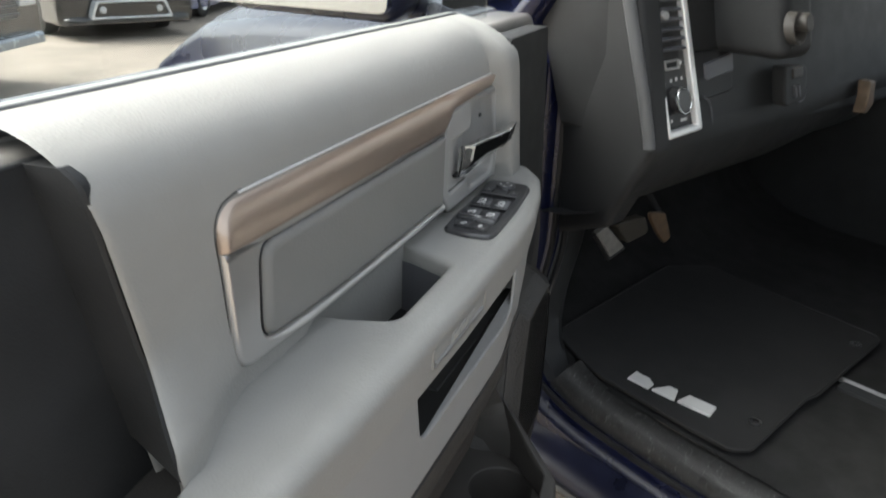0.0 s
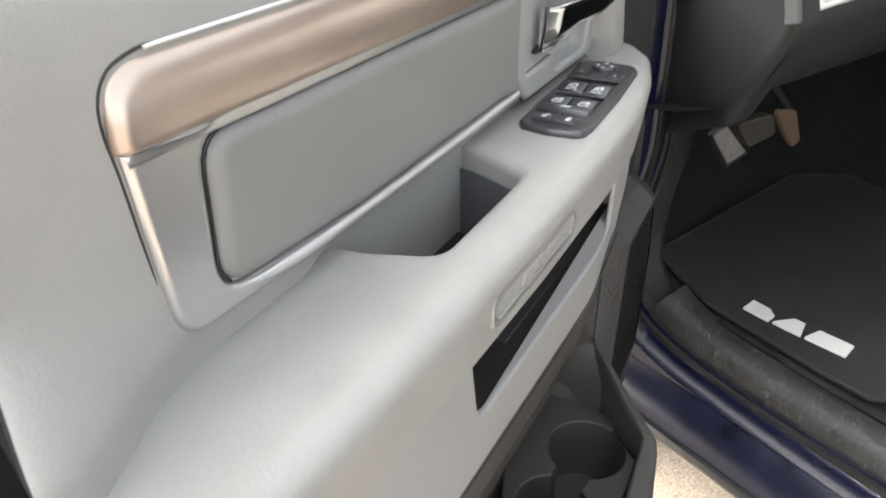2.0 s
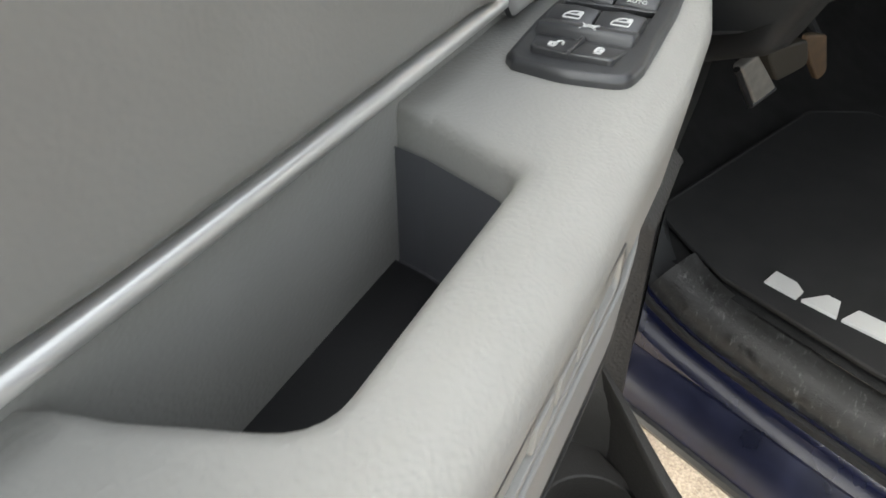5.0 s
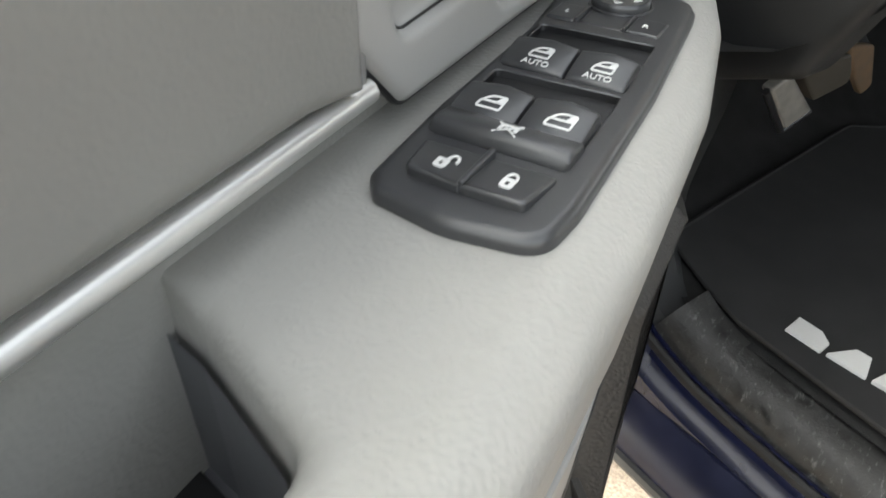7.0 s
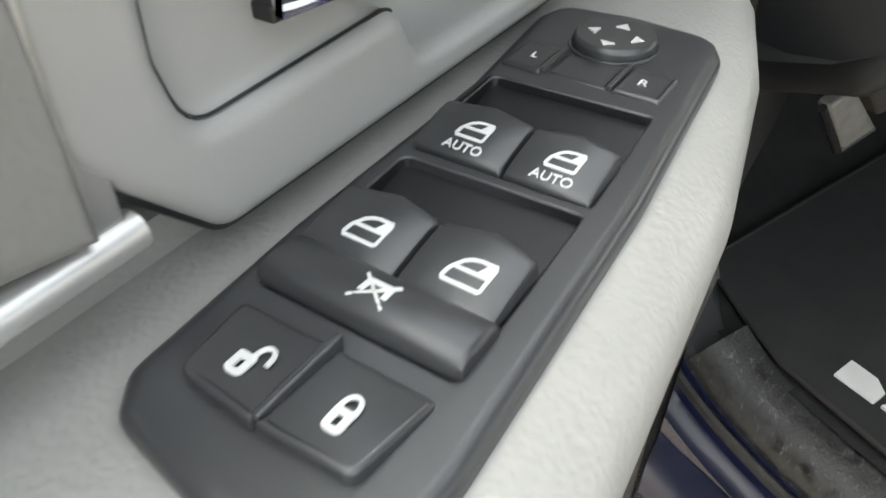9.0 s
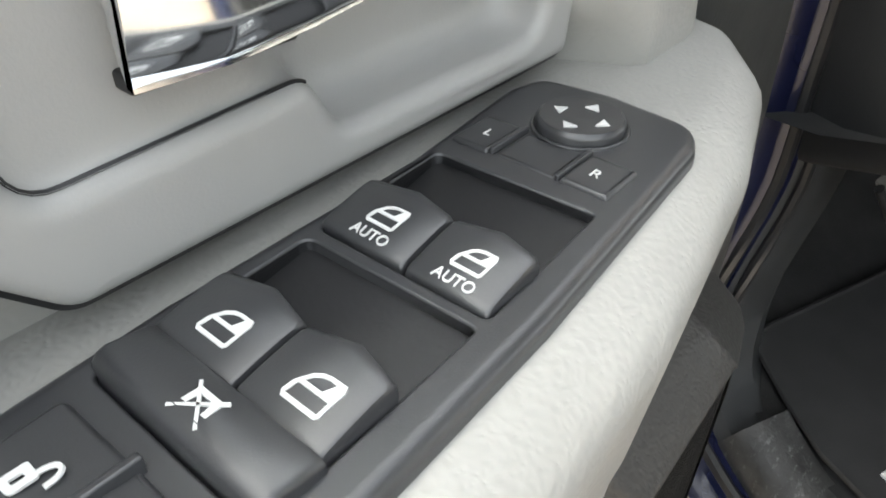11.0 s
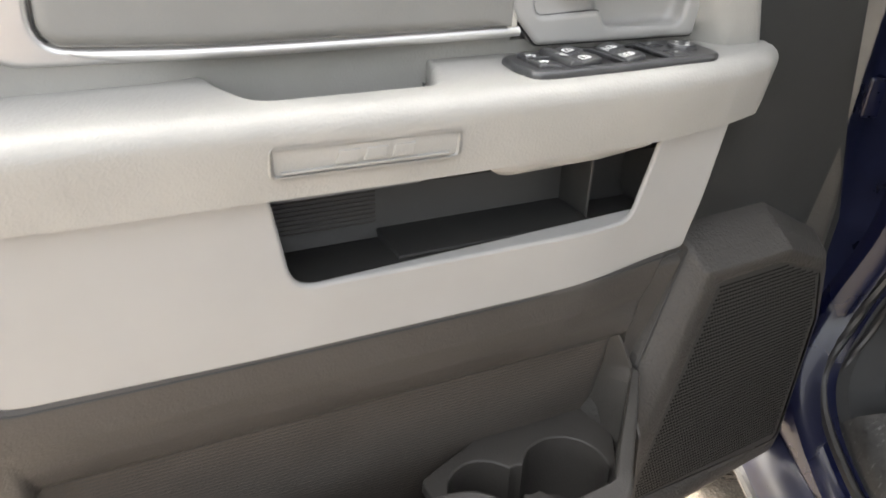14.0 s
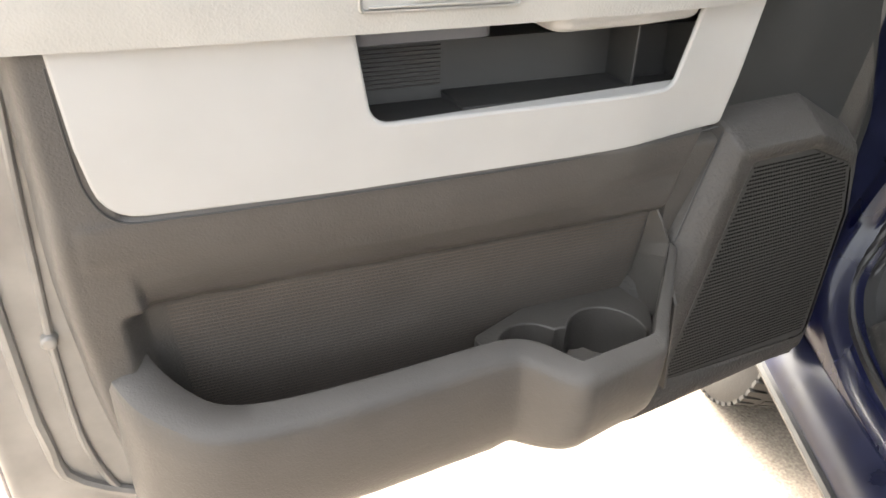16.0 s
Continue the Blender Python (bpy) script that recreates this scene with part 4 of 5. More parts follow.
for i, p in enumerate(line):
    d = (line[min(i + 1, len(line) - 1)] - line[max(i - 1, 0)])
    nrm = Vector((d.y, -d.x, 0)).normalized()
    w = lerp(p.x, [(-0.122, 0.021), (-0.10, 0.0235), (-0.05, 0.021), (0.0, 0.0185), (0.30, 0.0165), (0.42, 0.010), (0.51, 0.006)])
    base = lerp(p.x, [(-0.15, 0.70), (-0.10, 0.715), (0.0, 0.735), (0.25, 0.735), (0.32, 0.762), (0.45, 0.762), (0.51, 0.78)])
    deep = lerp(p.x, [(-0.15, 0.01), (-0.05, 0.035), (0.25, 0.045), (0.32, 0.055), (0.42, 0.055), (0.51, 0.02)])
    ring = [p - nrm * w + Vector((0, 0, lerp(p.x, [(0.25, -0.14), (0.29, -0.09)]))), p - nrm * w + Vector((0, 0, -0.010)), p - nrm * w * 0.94 + Vector((0, 0, -0.001)), p - nrm * w * 0.75 + Vector((0, 0, 0.001)),
            p + nrm * w * 0.45 + Vector((0, 0, -0.004)), p + nrm * w * 0.85 + Vector((0, 0, -0.009)), p + nrm * w + Vector((0, 0, -0.018))]
    for f in (0.15, 0.35, 0.55, 0.72, 0.85, 0.94, 1.0):
        q = p + nrm * w
        z = q.z - 0.018 - (q.z - 0.018 - base) * f
        ring.append(Vector((q.x, q.y + deep * (1 - math.sqrt(max(0, 1 - f ** 3.2))), z)))
    end = ring[-1]
    ring.append(Vector((end.x, 0.01, end.z - 0.01)))
    rows.append(ring)
part("door_bin", loft(rows), CHARCOAL, door, "charcoal plastic door bin", sharp=40)
# bin floor and cup holder tray
part("bin_floor", prism([fillet([(-0.10, -0.09, 0.02), (0.44, -0.10, 0.02), (0.47, 0.035, 0.01), (-0.10, 0.035, 0.01)])], 0.755, 0.765, 0.002, 2), CHARCOAL, door)
cups = ((0.404, -0.083, 0.047), (0.307, -0.076, 0.040))
mid = Vector((0.352, -0.080))
holes = []
for k in range(72):
    a = 2 * math.pi * k / 72
    ray = Vector((math.cos(a), math.sin(a)))
    far = 0
    for cx, cy, r in cups:
        e = mid - Vector((cx, cy))
        b = e.dot(ray)
        disc = b * b - e.length_squared + r * r
        if disc > 0:
            far = max(far, -b + math.sqrt(disc))
    holes.append(mid + ray * max(far, 0.0205))
tray = fillet([(0.247, -0.040, 0.010), (0.250, -0.065, 0.006), (0.262, -0.112, 0.01), (0.288, -0.134, 0.01), (0.322, -0.146, 0.01), (0.415, -0.142, 0.008), (0.462, -0.096, 0.004), (0.4835, -0.060, 0.004), (0.4835, 0.000, 0.003), (0.34, -0.002, 0.01), (0.290, -0.022, 0.01)])
tray_part = part("cup_holder_tray", prism([tray, holes], 0.855, 0.868, 0.0025, 3), CHARCOAL, door, "charcoal double cup holder")
well = loft([[Vector((*(mid + (p - mid) * f), z)) for p in holes] for f, z in ((1.0, 0.8655), (0.98, 0.83), (0.95, 0.790), (0.9, 0.782), (0.05, 0.781))], close=True)
part("cup_well", well, CHARCOAL, tray_part)
# thin fin that closes the bin towards the speaker
fin_at = Matrix(((0, 0, 1, 0.0), (1, 0, 0, 0), (0, 1, 0, 0), (0, 0, 0, 1)))
part("bin_fin", prism([dense(fillet([(-0.034, 0.998, 0.002), (0.010, 0.90, 0.001), (0.012, 0.78, 0.001), (-0.118, 0.78, 0.001), (-0.104, 0.900, 0.004), (-0.047, 0.950, 0.003)]), 0.015)], 0.480, 0.484, 0.001, 2, fin_at,
                      warp=lambda v: Vector((v.x + 0.022 * ease(-0.030 - v.y, 0.0, 0.018) * ease(v.z, 0.90, 0.95), v.y, v.z))), CHARCOAL, door)
# bottom rail of the door under the trim
part("bottom_rail", box(-0.10, 0.87, 0.636, 0.655, -0.03, -0.004, 0.006, FACE), DARK, door, "black rubber strip along the door's lower edge")

# ---- side mirror ----
mirror = part("side_mirror", prism([fillet([(0.66, 0.22, 0.05), (0.86, 0.24, 0.05), (0.84, 0.62, 0.06), (0.70, 0.62, 0.06)])], -1.72, -1.486, 0.05, 6, Matrix(((1, 0, 0, 0), (0, 1, 0, 0), (0, 0, -1, 0), (0, 0, 0, 1)))), NAVY, door, "navy side mirror housing with glass")
part("mirror_arm", tube([(0.775, 0.13, 1.475), (0.775, 0.20, 1.495), (0.775, 0.27, 1.515)], 0.022, 10), NAVY, mirror)
part("mirror_glass", prism([fillet([(0.24, 1.505, 0.02), (0.62, 1.505, 0.02), (0.62, 1.70, 0.02), (0.24, 1.70, 0.02)])], -0.672, -0.655, 0.003, 2,
                           Matrix(((0, 0, -1, 0), (1, 0, 0, 0), (0, 1, 0, 0), (0, 0, 0, 1)))), GLASS, mirror)

# ---- truck cab ----
cab = thing("pickup_truck", "navy pickup truck body with a dark cab, door open", "truck", (0.84, -0.16, 0.0))


def tpart(name, bm, mat, parent=None, label="", sharp=38):
    bm.transform(TRUCK)
    return part(name, bm, mat, parent or cab, label, sharp)


def along(path, sections):
    """Sweeps a section of (outward, inboard) offsets along a door opening given as (forward, up)."""
    pts = [Vector(p) for p in path]
    rows = []
    for i, p in enumerate(pts):
        d = (pts[min(i + 1, len(pts) - 1)] - pts[max(i - 1, 0)]).normalized()
        out = Vector((d.y, -d.x))
        rows.append([Vector((a, p.x + out.x * o, p.y + out.y * o)) for o, a in sections])
    return loft(rows)


def sill_out(bm):
    """The sill stands further outboard than the pillar, which leans in."""
    for v in bm.verts:
        v.co.x -= 0.035 * ease(0.80 - v.co.z, 0, 0.15)
        v.co.x += 0.072 * ease(v.co.z, 0.70, 1.0)
        v.co.y -= 0.022 * ease(v.co.z, 0.70, 1.0)
    return bm


opening = [Vector(p).to_2d() for p in smooth_path([(-1.6, 0.606, 0), (-0.8, 0.606, 0), (-0.2, 0.606, 0), (0.0, 0.612, 0), (0.13, 0.628, 0), (0.24, 0.672, 0), (0.305, 0.745, 0), (0.335, 0.86, 0), (0.345, 1.05, 0), (0.350, 1.4, 0), (0.350, 1.9, 0)], 6)]
rocker_line = [(0.02, 0.470), (-0.040, 0.485), (-0.064, 0.505), (-0.071, 0.525), (-0.071, 0.540), (-0.066, 0.556), (-0.052, 0.578), (-0.034, 0.596), (-0.024, 0.604), (-0.020, 0.604), (-0.014, 0.598), (0.06, 0.590)]
tpart("rocker", loft([[Vector((a, b, z)) for a, z in rocker_line] for b in (-1.6, -0.8, -0.2, 0.1, 0.30, 0.42)]), NAVY_DUSTY, label="dusty navy rocker panel under the door opening")
tpart("rocker_edge", tube([(-0.072, b, 0.522) for b in (-1.6, -0.8, -0.2, 0.1, 0.42)], 0.011, 8), RUBBER, label="black lower edge of the rocker panel")
tpart("door_aperture", sill_out(along(opening, [(0.105, 0.016), (0.06, 0.014), (0.022, 0.012), (0.008, 0.016), (0.0, 0.028), (-0.004, 0.044), (-0.012, 0.050), (-0.016, 0.064), (-0.016, 0.10)])), NAVY, label="glossy navy door aperture flange")
tpart("aperture_seal", sill_out(tube([Vector((0.058, p.x - 0.0, p.y + 0.0)) + Vector((0, -0.012 * ease(p.y, 0.62, 0.8), 0.012 * ease(0.75 - p.y, 0, 0.13))) for p in opening[2:]], 0.009, 8)), RUBBER, label="black rubber door seal")
tpart("inner_seal", sill_out(tube([Vector((0.082, p.x, p.y)) + Vector((0, -0.028 * ease(p.y, 0.62, 0.8), 0.018 * ease(0.75 - p.y, 0, 0.13))) for p in opening[2:]], 0.007, 8)), RUBBER)
tpart("sill_plate", sill_out(along([p for p in opening if p.y < 0.660], [(-0.010, 0.072), (-0.034, 0.078), (-0.050, 0.088), (-0.060, 0.108), (-0.066, 0.130), (-0.066, 0.142), (-0.056, 0.150), (-0.040, 0.152)])), SILL, label="scuffed black plastic sill plate")
tpart("kick_panel", sill_out(along([p for p in opening if p.y > 0.630], [(-0.016, 0.075), (-0.030, 0.085), (-0.034, 0.14), (0.00, 0.20), (0.10, 0.22)])), DARK, label="black kick panel beside the pedals")
# floor rising to the fire wall
rows = [[Vector((a, b, z)) for a in (0.100, 0.5, 1.0, 1.65)] for b, z in ((-1.6, 0.66), (-0.25, 0.678), (0.20, 0.690), (0.36, 0.715), (0.52, 0.80), (0.64, 0.98), (0.70, 1.2), (0.70, 1.6))]
tpart("floor_carpet", loft(rows), CARPET, label="black floor carpet")

# dashboard
def dash(v):
    lean = 0.15 * max(0, v.y - 1.285) * ease(0.40 - v.x, 0, 0.07)   # the outer vent leans outboard
    return TRUCK @ Vector((v.x - 0.088 - lean, 0.056 + (v.y - 1.285) * 0.25 - v.z, v.y))


def dash_prism(loops, lo, hi, r, seg=3, back=True):
    return prism(loops, lo, hi, r, seg, Matrix.Identity(4), back, warp=lambda v: dash(v))


dashboard = thing("dashboard", "black dashboard with a silver framed air vent", "dashboard", (1.0, 0.0, 1.0))
part("dash_panel", dash_prism([fillet([(0.19, 1.262, 0.01), (0.36, 1.25, 0.02), (1.55, 1.22, 0.03), (1.55, 1.60, 0.02), (0.19, 1.60, 0.02)])], -0.25, 0.0, 0.015, 5), DARK, dashboard)
part("dash_end_cap", prism([fillet([(0.150, 1.64, 0.02), (0.066, 1.262, 0.03), (0.170, 1.072, 0.05), (0.36, 0.98, 0.02), (0.40, 1.64, 0.02)])], -0.170, -0.112, 0.02, 5, Matrix(((0, 0, -1, 0), (1, 0, 0, 0), (0, 1, 0, 0), (0, 0, 0, 1))), warp=lambda v: TRUCK @ Vector((v.x - 0.060 + 0.33 * (v.y - 0.066) - 0.15 * max(0, v.z - 1.285), v.y - 0.029, v.z))), DARK, dashboard, "black dashboard end cap")
band = smooth_path([(0.1385, 1.62, 0.010), (0.1405, 1.40, 0.010), (0.1405, 1.34, 0.009), (0.1400, 1.272, 0.007)], 6)
part("dash_edge_trim", tube([dash(p) for p in band], 0.0115, 10), EDGE, dashboard, "grey piping down the dashboard end")
rim_line = smooth_path([(0.162, 1.62, 0.001), (0.164, 1.40, 0.001), (0.164, 1.31, 0.001), (0.162, 1.270, -0.001), (0.156, 1.245, -0.006)], 6)
part("dash_edge_rim", tube([dash(p) for p in rim_line], 0.005, 10), DARK, dashboard, "black rim beside the piping")
bz_out = fillet([(0.196, 1.281, 0.008), (0.322, 1.285, 0.010), (0.322, 1.66, 0.01), (0.196, 1.66, 0.01)])
bz_in = fillet([(0.208, 1.294, 0.004), (0.303, 1.297, 0.005), (0.303, 1.645, 0.005), (0.208, 1.645, 0.005)])
vent = part("vent_bezel", dash_prism([bz_out, bz_in], 0.0, 0.016, 0.005, 4, back=False), BRIGHT, dashboard, "satin silver vent surround")
part("vent_face", dash_prism([bz_in], -0.002, 0.003, 0.001, 1), RUBBER, vent)
for k in range(11):
    z = 1.440 + 0.0175 * k
    part("vent_slat", dash_prism([fillet([(0.211, z, 0.002), (0.300, z + 0.001, 0.002), (0.300, z + 0.0075, 0.002), (0.211, z + 0.0065, 0.002)])], 0.003, 0.014, 0.003, 2), CUP, vent)
part("vent_tab", dash_prism([circle(0.235, 1.505, 0.012, 20, 0.008)], 0.012, 0.020, 0.003, 3), GREY_HARD, vent)
part("dimmer_frame", dash_prism([fillet([(0.228, 1.405, 0.003), (0.278, 1.406, 0.003), (0.278, 1.424, 0.003), (0.228, 1.423, 0.003)]), fillet([(0.232, 1.409, 0.002), (0.274, 1.410, 0.002), (0.274, 1.420, 0.002), (0.232, 1.419, 0.002)])], 0.003, 0.008, 0.001, 2, back=False), GREY_HARD, vent)
knob = part("headlamp_knob", dash_prism([circle(0.256, 1.350, 0.025, 28)], 0.003, 0.022, 0.004, 3), BLACK, vent, "black round headlamp knob with a chrome arc")
part("knob_arc", dash_prism([circle(0.256, 1.350, 0.0255, 28), circle(0.256, 1.350, 0.0225, 28)], 0.018, 0.0235, 0.001, 2, back=False), CHROME, knob)
for x, z, w in ((0.216, 1.412, 0.008), (0.284, 1.413, 0.008), (0.220, 1.378, 0.006), (0.244, 1.382, 0.006), (0.262, 1.384, 0.007), (0.282, 1.384, 0.006), (0.228, 1.308, 0.006), (0.262, 1.306, 0.024)):
    part("dash_mark", dash_prism([fillet([(x, z, 0), (x + w, z, 0), (x + w, z + 0.006, 0), (x, z + 0.006, 0)])], 0.0025, 0.0034, 0.0001, 1), PRINT, vent)
part("cluster_panel", dash_prism([fillet([(0.366, 1.374, 0.004), (0.470, 1.384, 0.004), (0.470, 1.422, 0.004), (0.366, 1.406, 0.004)])], -0.01, 0.006, 0.003, 3), CUP, dashboard)
part("lower_dash_pad", dash_prism([fillet([(0.335, 1.335, 0.02), (0.47, 1.345, 0.02), (0.47, 1.385, 0.02), (0.335, 1.378, 0.02)])], -0.02, 0.003, 0.003, 3), DARK, dashboard)
part("cluster_lens", dash_prism([fillet([(0.335, 1.43, 0.01), (0.55, 1.43, 0.02), (0.55, 1.60, 0.01), (0.335, 1.60, 0.01)])], -0.01, 0.004, 0.003, 3), LENS, dashboard, "glossy instrument cluster lens")
part("column_shroud", dash_prism([fillet([(0.405, 1.425, 0.03), (0.545, 1.425, 0.04), (0.535, 1.62, 0.02), (0.400, 1.62, 0.02)])], 0.0, 0.15, 0.03, 4), DARK, dashboard, "black steering column shroud")
part("ignition_ring", dash_prism([circle(0.425, 1.488, 0.030, 28), circle(0.425, 1.488, 0.024, 28)], 0.15, 0.170, 0.003, 3, back=False), CHARCOAL, dashboard)
part("ignition_lock", dash_prism([circle(0.433, 1.500, 0.017, 20)], 0.15, 0.185, 0.003, 3), CHARCOAL, dashboard)
knee = [[TRUCK @ Vector((a, b, z + 0.02 * (a > 0.9))) for a in (0.085, 0.20, 0.45, 0.75, 1.05, 1.30)] for z, b in ((1.30, 0.056), (1.27, 0.0465), (1.25, 0.048), (1.215, 0.060), (1.17, 0.085), (1.13, 0.125), (1.095, 0.18), (1.07, 0.25), (1.055, 0.34), (1.05, 0.50))]
part("knee_panel", loft(knee), DARK, dashboard, "black knee panel receding under the dashboard")
RELEASE = Vector((0.058, 0.036, 0.0))


def release_prism(loops, lo, hi, r, seg=3):
    return dash_prism([[p + RELEASE.xy for p in loop] for loop in loops], lo, hi, r, seg)


release = part("hood_release", release_prism([fillet([(0.555, 1.262, 0.02), (0.665, 1.270, 0.03), (0.672, 1.345, 0.012), (0.560, 1.350, 0.012)])], 0.02, 0.05, 0.006, 3), DARK, dashboard, "black release handle housing under the dashboard")
part("release_tile", release_prism([fillet([(0.592, 1.322, 0.003), (0.642, 1.325, 0.003), (0.642, 1.347, 0.003), (0.592, 1.344, 0.003)])], 0.045, 0.054, 0.003, 3), CHARCOAL, release)
for q in (0.594, 0.612):
    part("release_grip", release_prism([fillet([(q + 0.006, 1.280, 0.002), (q + 0.015, 1.282, 0.002), (q + 0.009, 1.308, 0.002), (q, 1.306, 0.002)])], 0.045, 0.056, 0.003, 3), CUP, release)
part("release_lip", tube([dash(Vector(p) + RELEASE) for p in smooth_path([(0.622, 1.268, 0.05), (0.645, 1.272, 0.05), (0.660, 1.285, 0.05), (0.664, 1.298, 0.05)], 5)], 0.0022, 8), CUP, release)
# fuse cover seam, its lit edge drawn as a lighter line
part("fuse_cover_lit_seam", tube([dash(Vector(p)) for p in smooth_path([(0.352, 1.345, 0.004), (0.372, 1.330, 0.004), (0.378, 1.300, 0.004), (0.374, 1.262, 0.002)], 5)], 0.0016, 6), CUP, dashboard)
part("dash_tab", dash_prism([fillet([(1.075, 1.231, 0.004), (1.097, 1.229, 0.01), (1.142, 1.247, 0.01), (1.159, 1.307, 0.005), (1.117, 1.309, 0.005), (1.105, 1.269, 0.02)])], 0.02, 0.05, 0.006, 3), TAN, dashboard, "tan plastic tab below the dashboard")

part("far_kick_panel", box(-1.6, 0.72, 0.60, 1.32, -1.66, -1.60, 0.01, TRUCK @ Matrix(((0, 0, -1, 0), (1, 0, 0, 0), (0, 1, 0, 0), (0, 0, 0, 1)))), DARK, dashboard)

# pedals
def pedal(name, label, corners, mat, thick, deep, soft=0.008):
    ob = thing(name, label, "pedal", tuple(TRUCK @ Vector((corners[0][0], deep, corners[0][1]))))
    fr = Matrix(((1, 0, 0, 0), (0, 0, -1, deep), (0, 1, 0, 0), (0, 0, 0, 1)))
    part("pad", prism([fillet([(x, z, soft) for x, z in corners])], -thick, 0.0, 0.004, 3, TRUCK @ fr), mat, ob)
    cx = sum(c[0] for c in corners) / len(corners)
    cz = max(c[1] for c in corners)
    part("arm", tube([TRUCK @ Vector(p) for p in ((cx, deep + thick, cz - 0.03), (cx, deep + thick + 0.05, cz + 0.02), (cx, deep + thick + 0.13, cz + 0.06), (cx, deep + thick + 0.35, cz + 0.09))], 0.010, 8), DARK, ob)
    return ob


foot = pedal("parking_brake_pedal", "pale grey worn parking brake pedal in the footwell", ((0.132, 1.031), (0.169, 1.042), (0.251, 0.969), (0.197, 0.957)), PEDAL_GREY, 0.016, 0.19, 0.005)
part("pad_rim", tube([TRUCK @ Vector((x, 0.196, z)) for x, z in ((0.129, 1.028), (0.194, 0.954), (0.199, 0.953), (0.253, 0.966))], 0.005, 8), RUBBER, foot)
pedal("brake_pedal", "dark brown rubber brake pedal in the footwell", ((0.243, 1.019), (0.371, 1.009), (0.400, 0.959), (0.309, 0.953)), PEDAL, 0.025, 0.22, 0.014)
pedal("accelerator_pedal", "tan accelerator pedal in the footwell", ((0.483, 0.977), (0.571, 0.955), (0.622, 0.870), (0.593, 0.859), (0.546, 0.903)), TAN, 0.012, 0.28, 0.012)

# floor mat with its plain light emblem
mat_outline = fillet([(0.170, 0.30, 0.05), (0.118, 0.12, 0.05), (0.112, -0.12, 0.03), (0.116, -0.205, 0.03), (0.150, -0.232, 0.02), (0.420, -0.226, 0.02), (0.450, -0.236, 0.02), (0.860, -0.236, 0.04), (0.88, 0.26, 0.05), (0.74, 0.34, 0.05)])
floor_mat = thing("floor_mat", "black carpet floor mat with a light emblem, lying in the footwell", "floor mat", tuple(TRUCK @ Vector((0.5, 0.05, 0.67))))


def mat_lift(v):
    b = v.y
    return Vector((v.x, b, v.z + lerp(b, [(-0.3, 0.022), (-0.25, 0.024), (0.20, 0.032), (0.36, 0.056), (0.52, 0.13)])))


part("mat_body", prism([dense(mat_outline, 0.03)], 0.664, 0.674, 0.003, 3, warp=lambda v: TRUCK @ mat_lift(v)), MAT, floor_mat)
part("edge_binding", tube([TRUCK @ mat_lift(Vector((p.x, p.y, 0.672))) for p in dense(mat_outline, 0.03)] + [TRUCK @ mat_lift(Vector((mat_outline[0].x, mat_outline[0].y, 0.672)))], 0.0045, 6), MAT, floor_mat)
for shape in (((0.153, 0.071), (0.192, 0.074), (0.193, 0.038), (0.180, 0.019), (0.157, 0.018)), ((0.160, 0.012), (0.203, -0.008), (0.205, -0.029), (0.165, -0.044)), ((0.167, -0.050), (0.208, -0.056), (0.216, -0.118), (0.176, -0.124))):
    part("emblem_block", prism([fillet([(a, b, 0.002) for a, b in shape])], 0.672, 0.6795, 0.0008, 2, warp=lambda v: TRUCK @ mat_lift(v)), PRINT, floor_mat)
for a, b in ((0.238, -0.195), (0.760, -0.205)):
    part("grommet", prism([circle(a, b, 0.014, 20), circle(a, b, 0.007, 20)], 0.672, 0.679, 0.002, 3, back=False, warp=lambda v: TRUCK @ mat_lift(v)), RUBBER, floor_mat)

# seat at the rear of the footwell
SEATED = TRUCK @ Matrix.Translation((-0.092, 0.080, 0.02))
seat = thing("driver_seat", "light grey cloth driver seat on a black base", "car seat", tuple(SEATED @ Vector((0.75, -0.7, 0.65))))
part("cushion", prism([fillet([(0.50, -1.05, 0.06), (1.02, -1.05, 0.06), (1.02, -0.42, 0.08), (0.54, -0.40, 0.09)])], 0.86, 1.06, 0.06, 6, SEATED), SEAT, seat)
part("seat_base", prism([fillet([(0.48, -1.0, 0.03), (0.98, -1.0, 0.03), (0.98, -0.54, 0.03), (0.56, -0.54, 0.03)])], 0.655, 0.87, 0.01, 3, SEATED), DARK, seat)
part("seat_back", prism([fillet([(0.52, 1.0, 0.05), (1.02, 1.0, 0.05), (0.98, 1.66, 0.10), (0.56, 1.66, 0.10)])], 1.0, 1.14, 0.05, 5, SEATED @ FACE), SEAT, seat)
rail = part("seat_rail", prism([fillet([(0.640, -0.72, 0.003), (0.676, -0.72, 0.003), (0.676, -0.325, 0.003), (0.640, -0.325, 0.003)])], 0.650, 0.667, 0.003, 2, SEATED), DARK, seat, "black seat rail cover")
part("rail_edge", prism([fillet([(0.680, -0.72, 0.002), (0.697, -0.72, 0.002), (0.697, -0.315, 0.002), (0.680, -0.315, 0.002)])], 0.650, 0.664, 0.002, 2, SEATED), SILVER, rail, "bare metal edge of the seat rail")

# rest of the body: cab sides, roof, fender, bonnet
roof = prism([fillet([(0.02, -1.75, 0.1), (1.78, -1.75, 0.1), (1.78, 0.15, 0.1), (0.02, 0.15, 0.1)])], 1.90, 1.96, 0.04, 4)
tpart("roof", roof, NAVY)
SIDE = Matrix(((0, 0, -1, 0), (1, 0, 0, 0), (0, 1, 0, 0), (0, 0, 0, 1)))   # (forward, up, outboard)
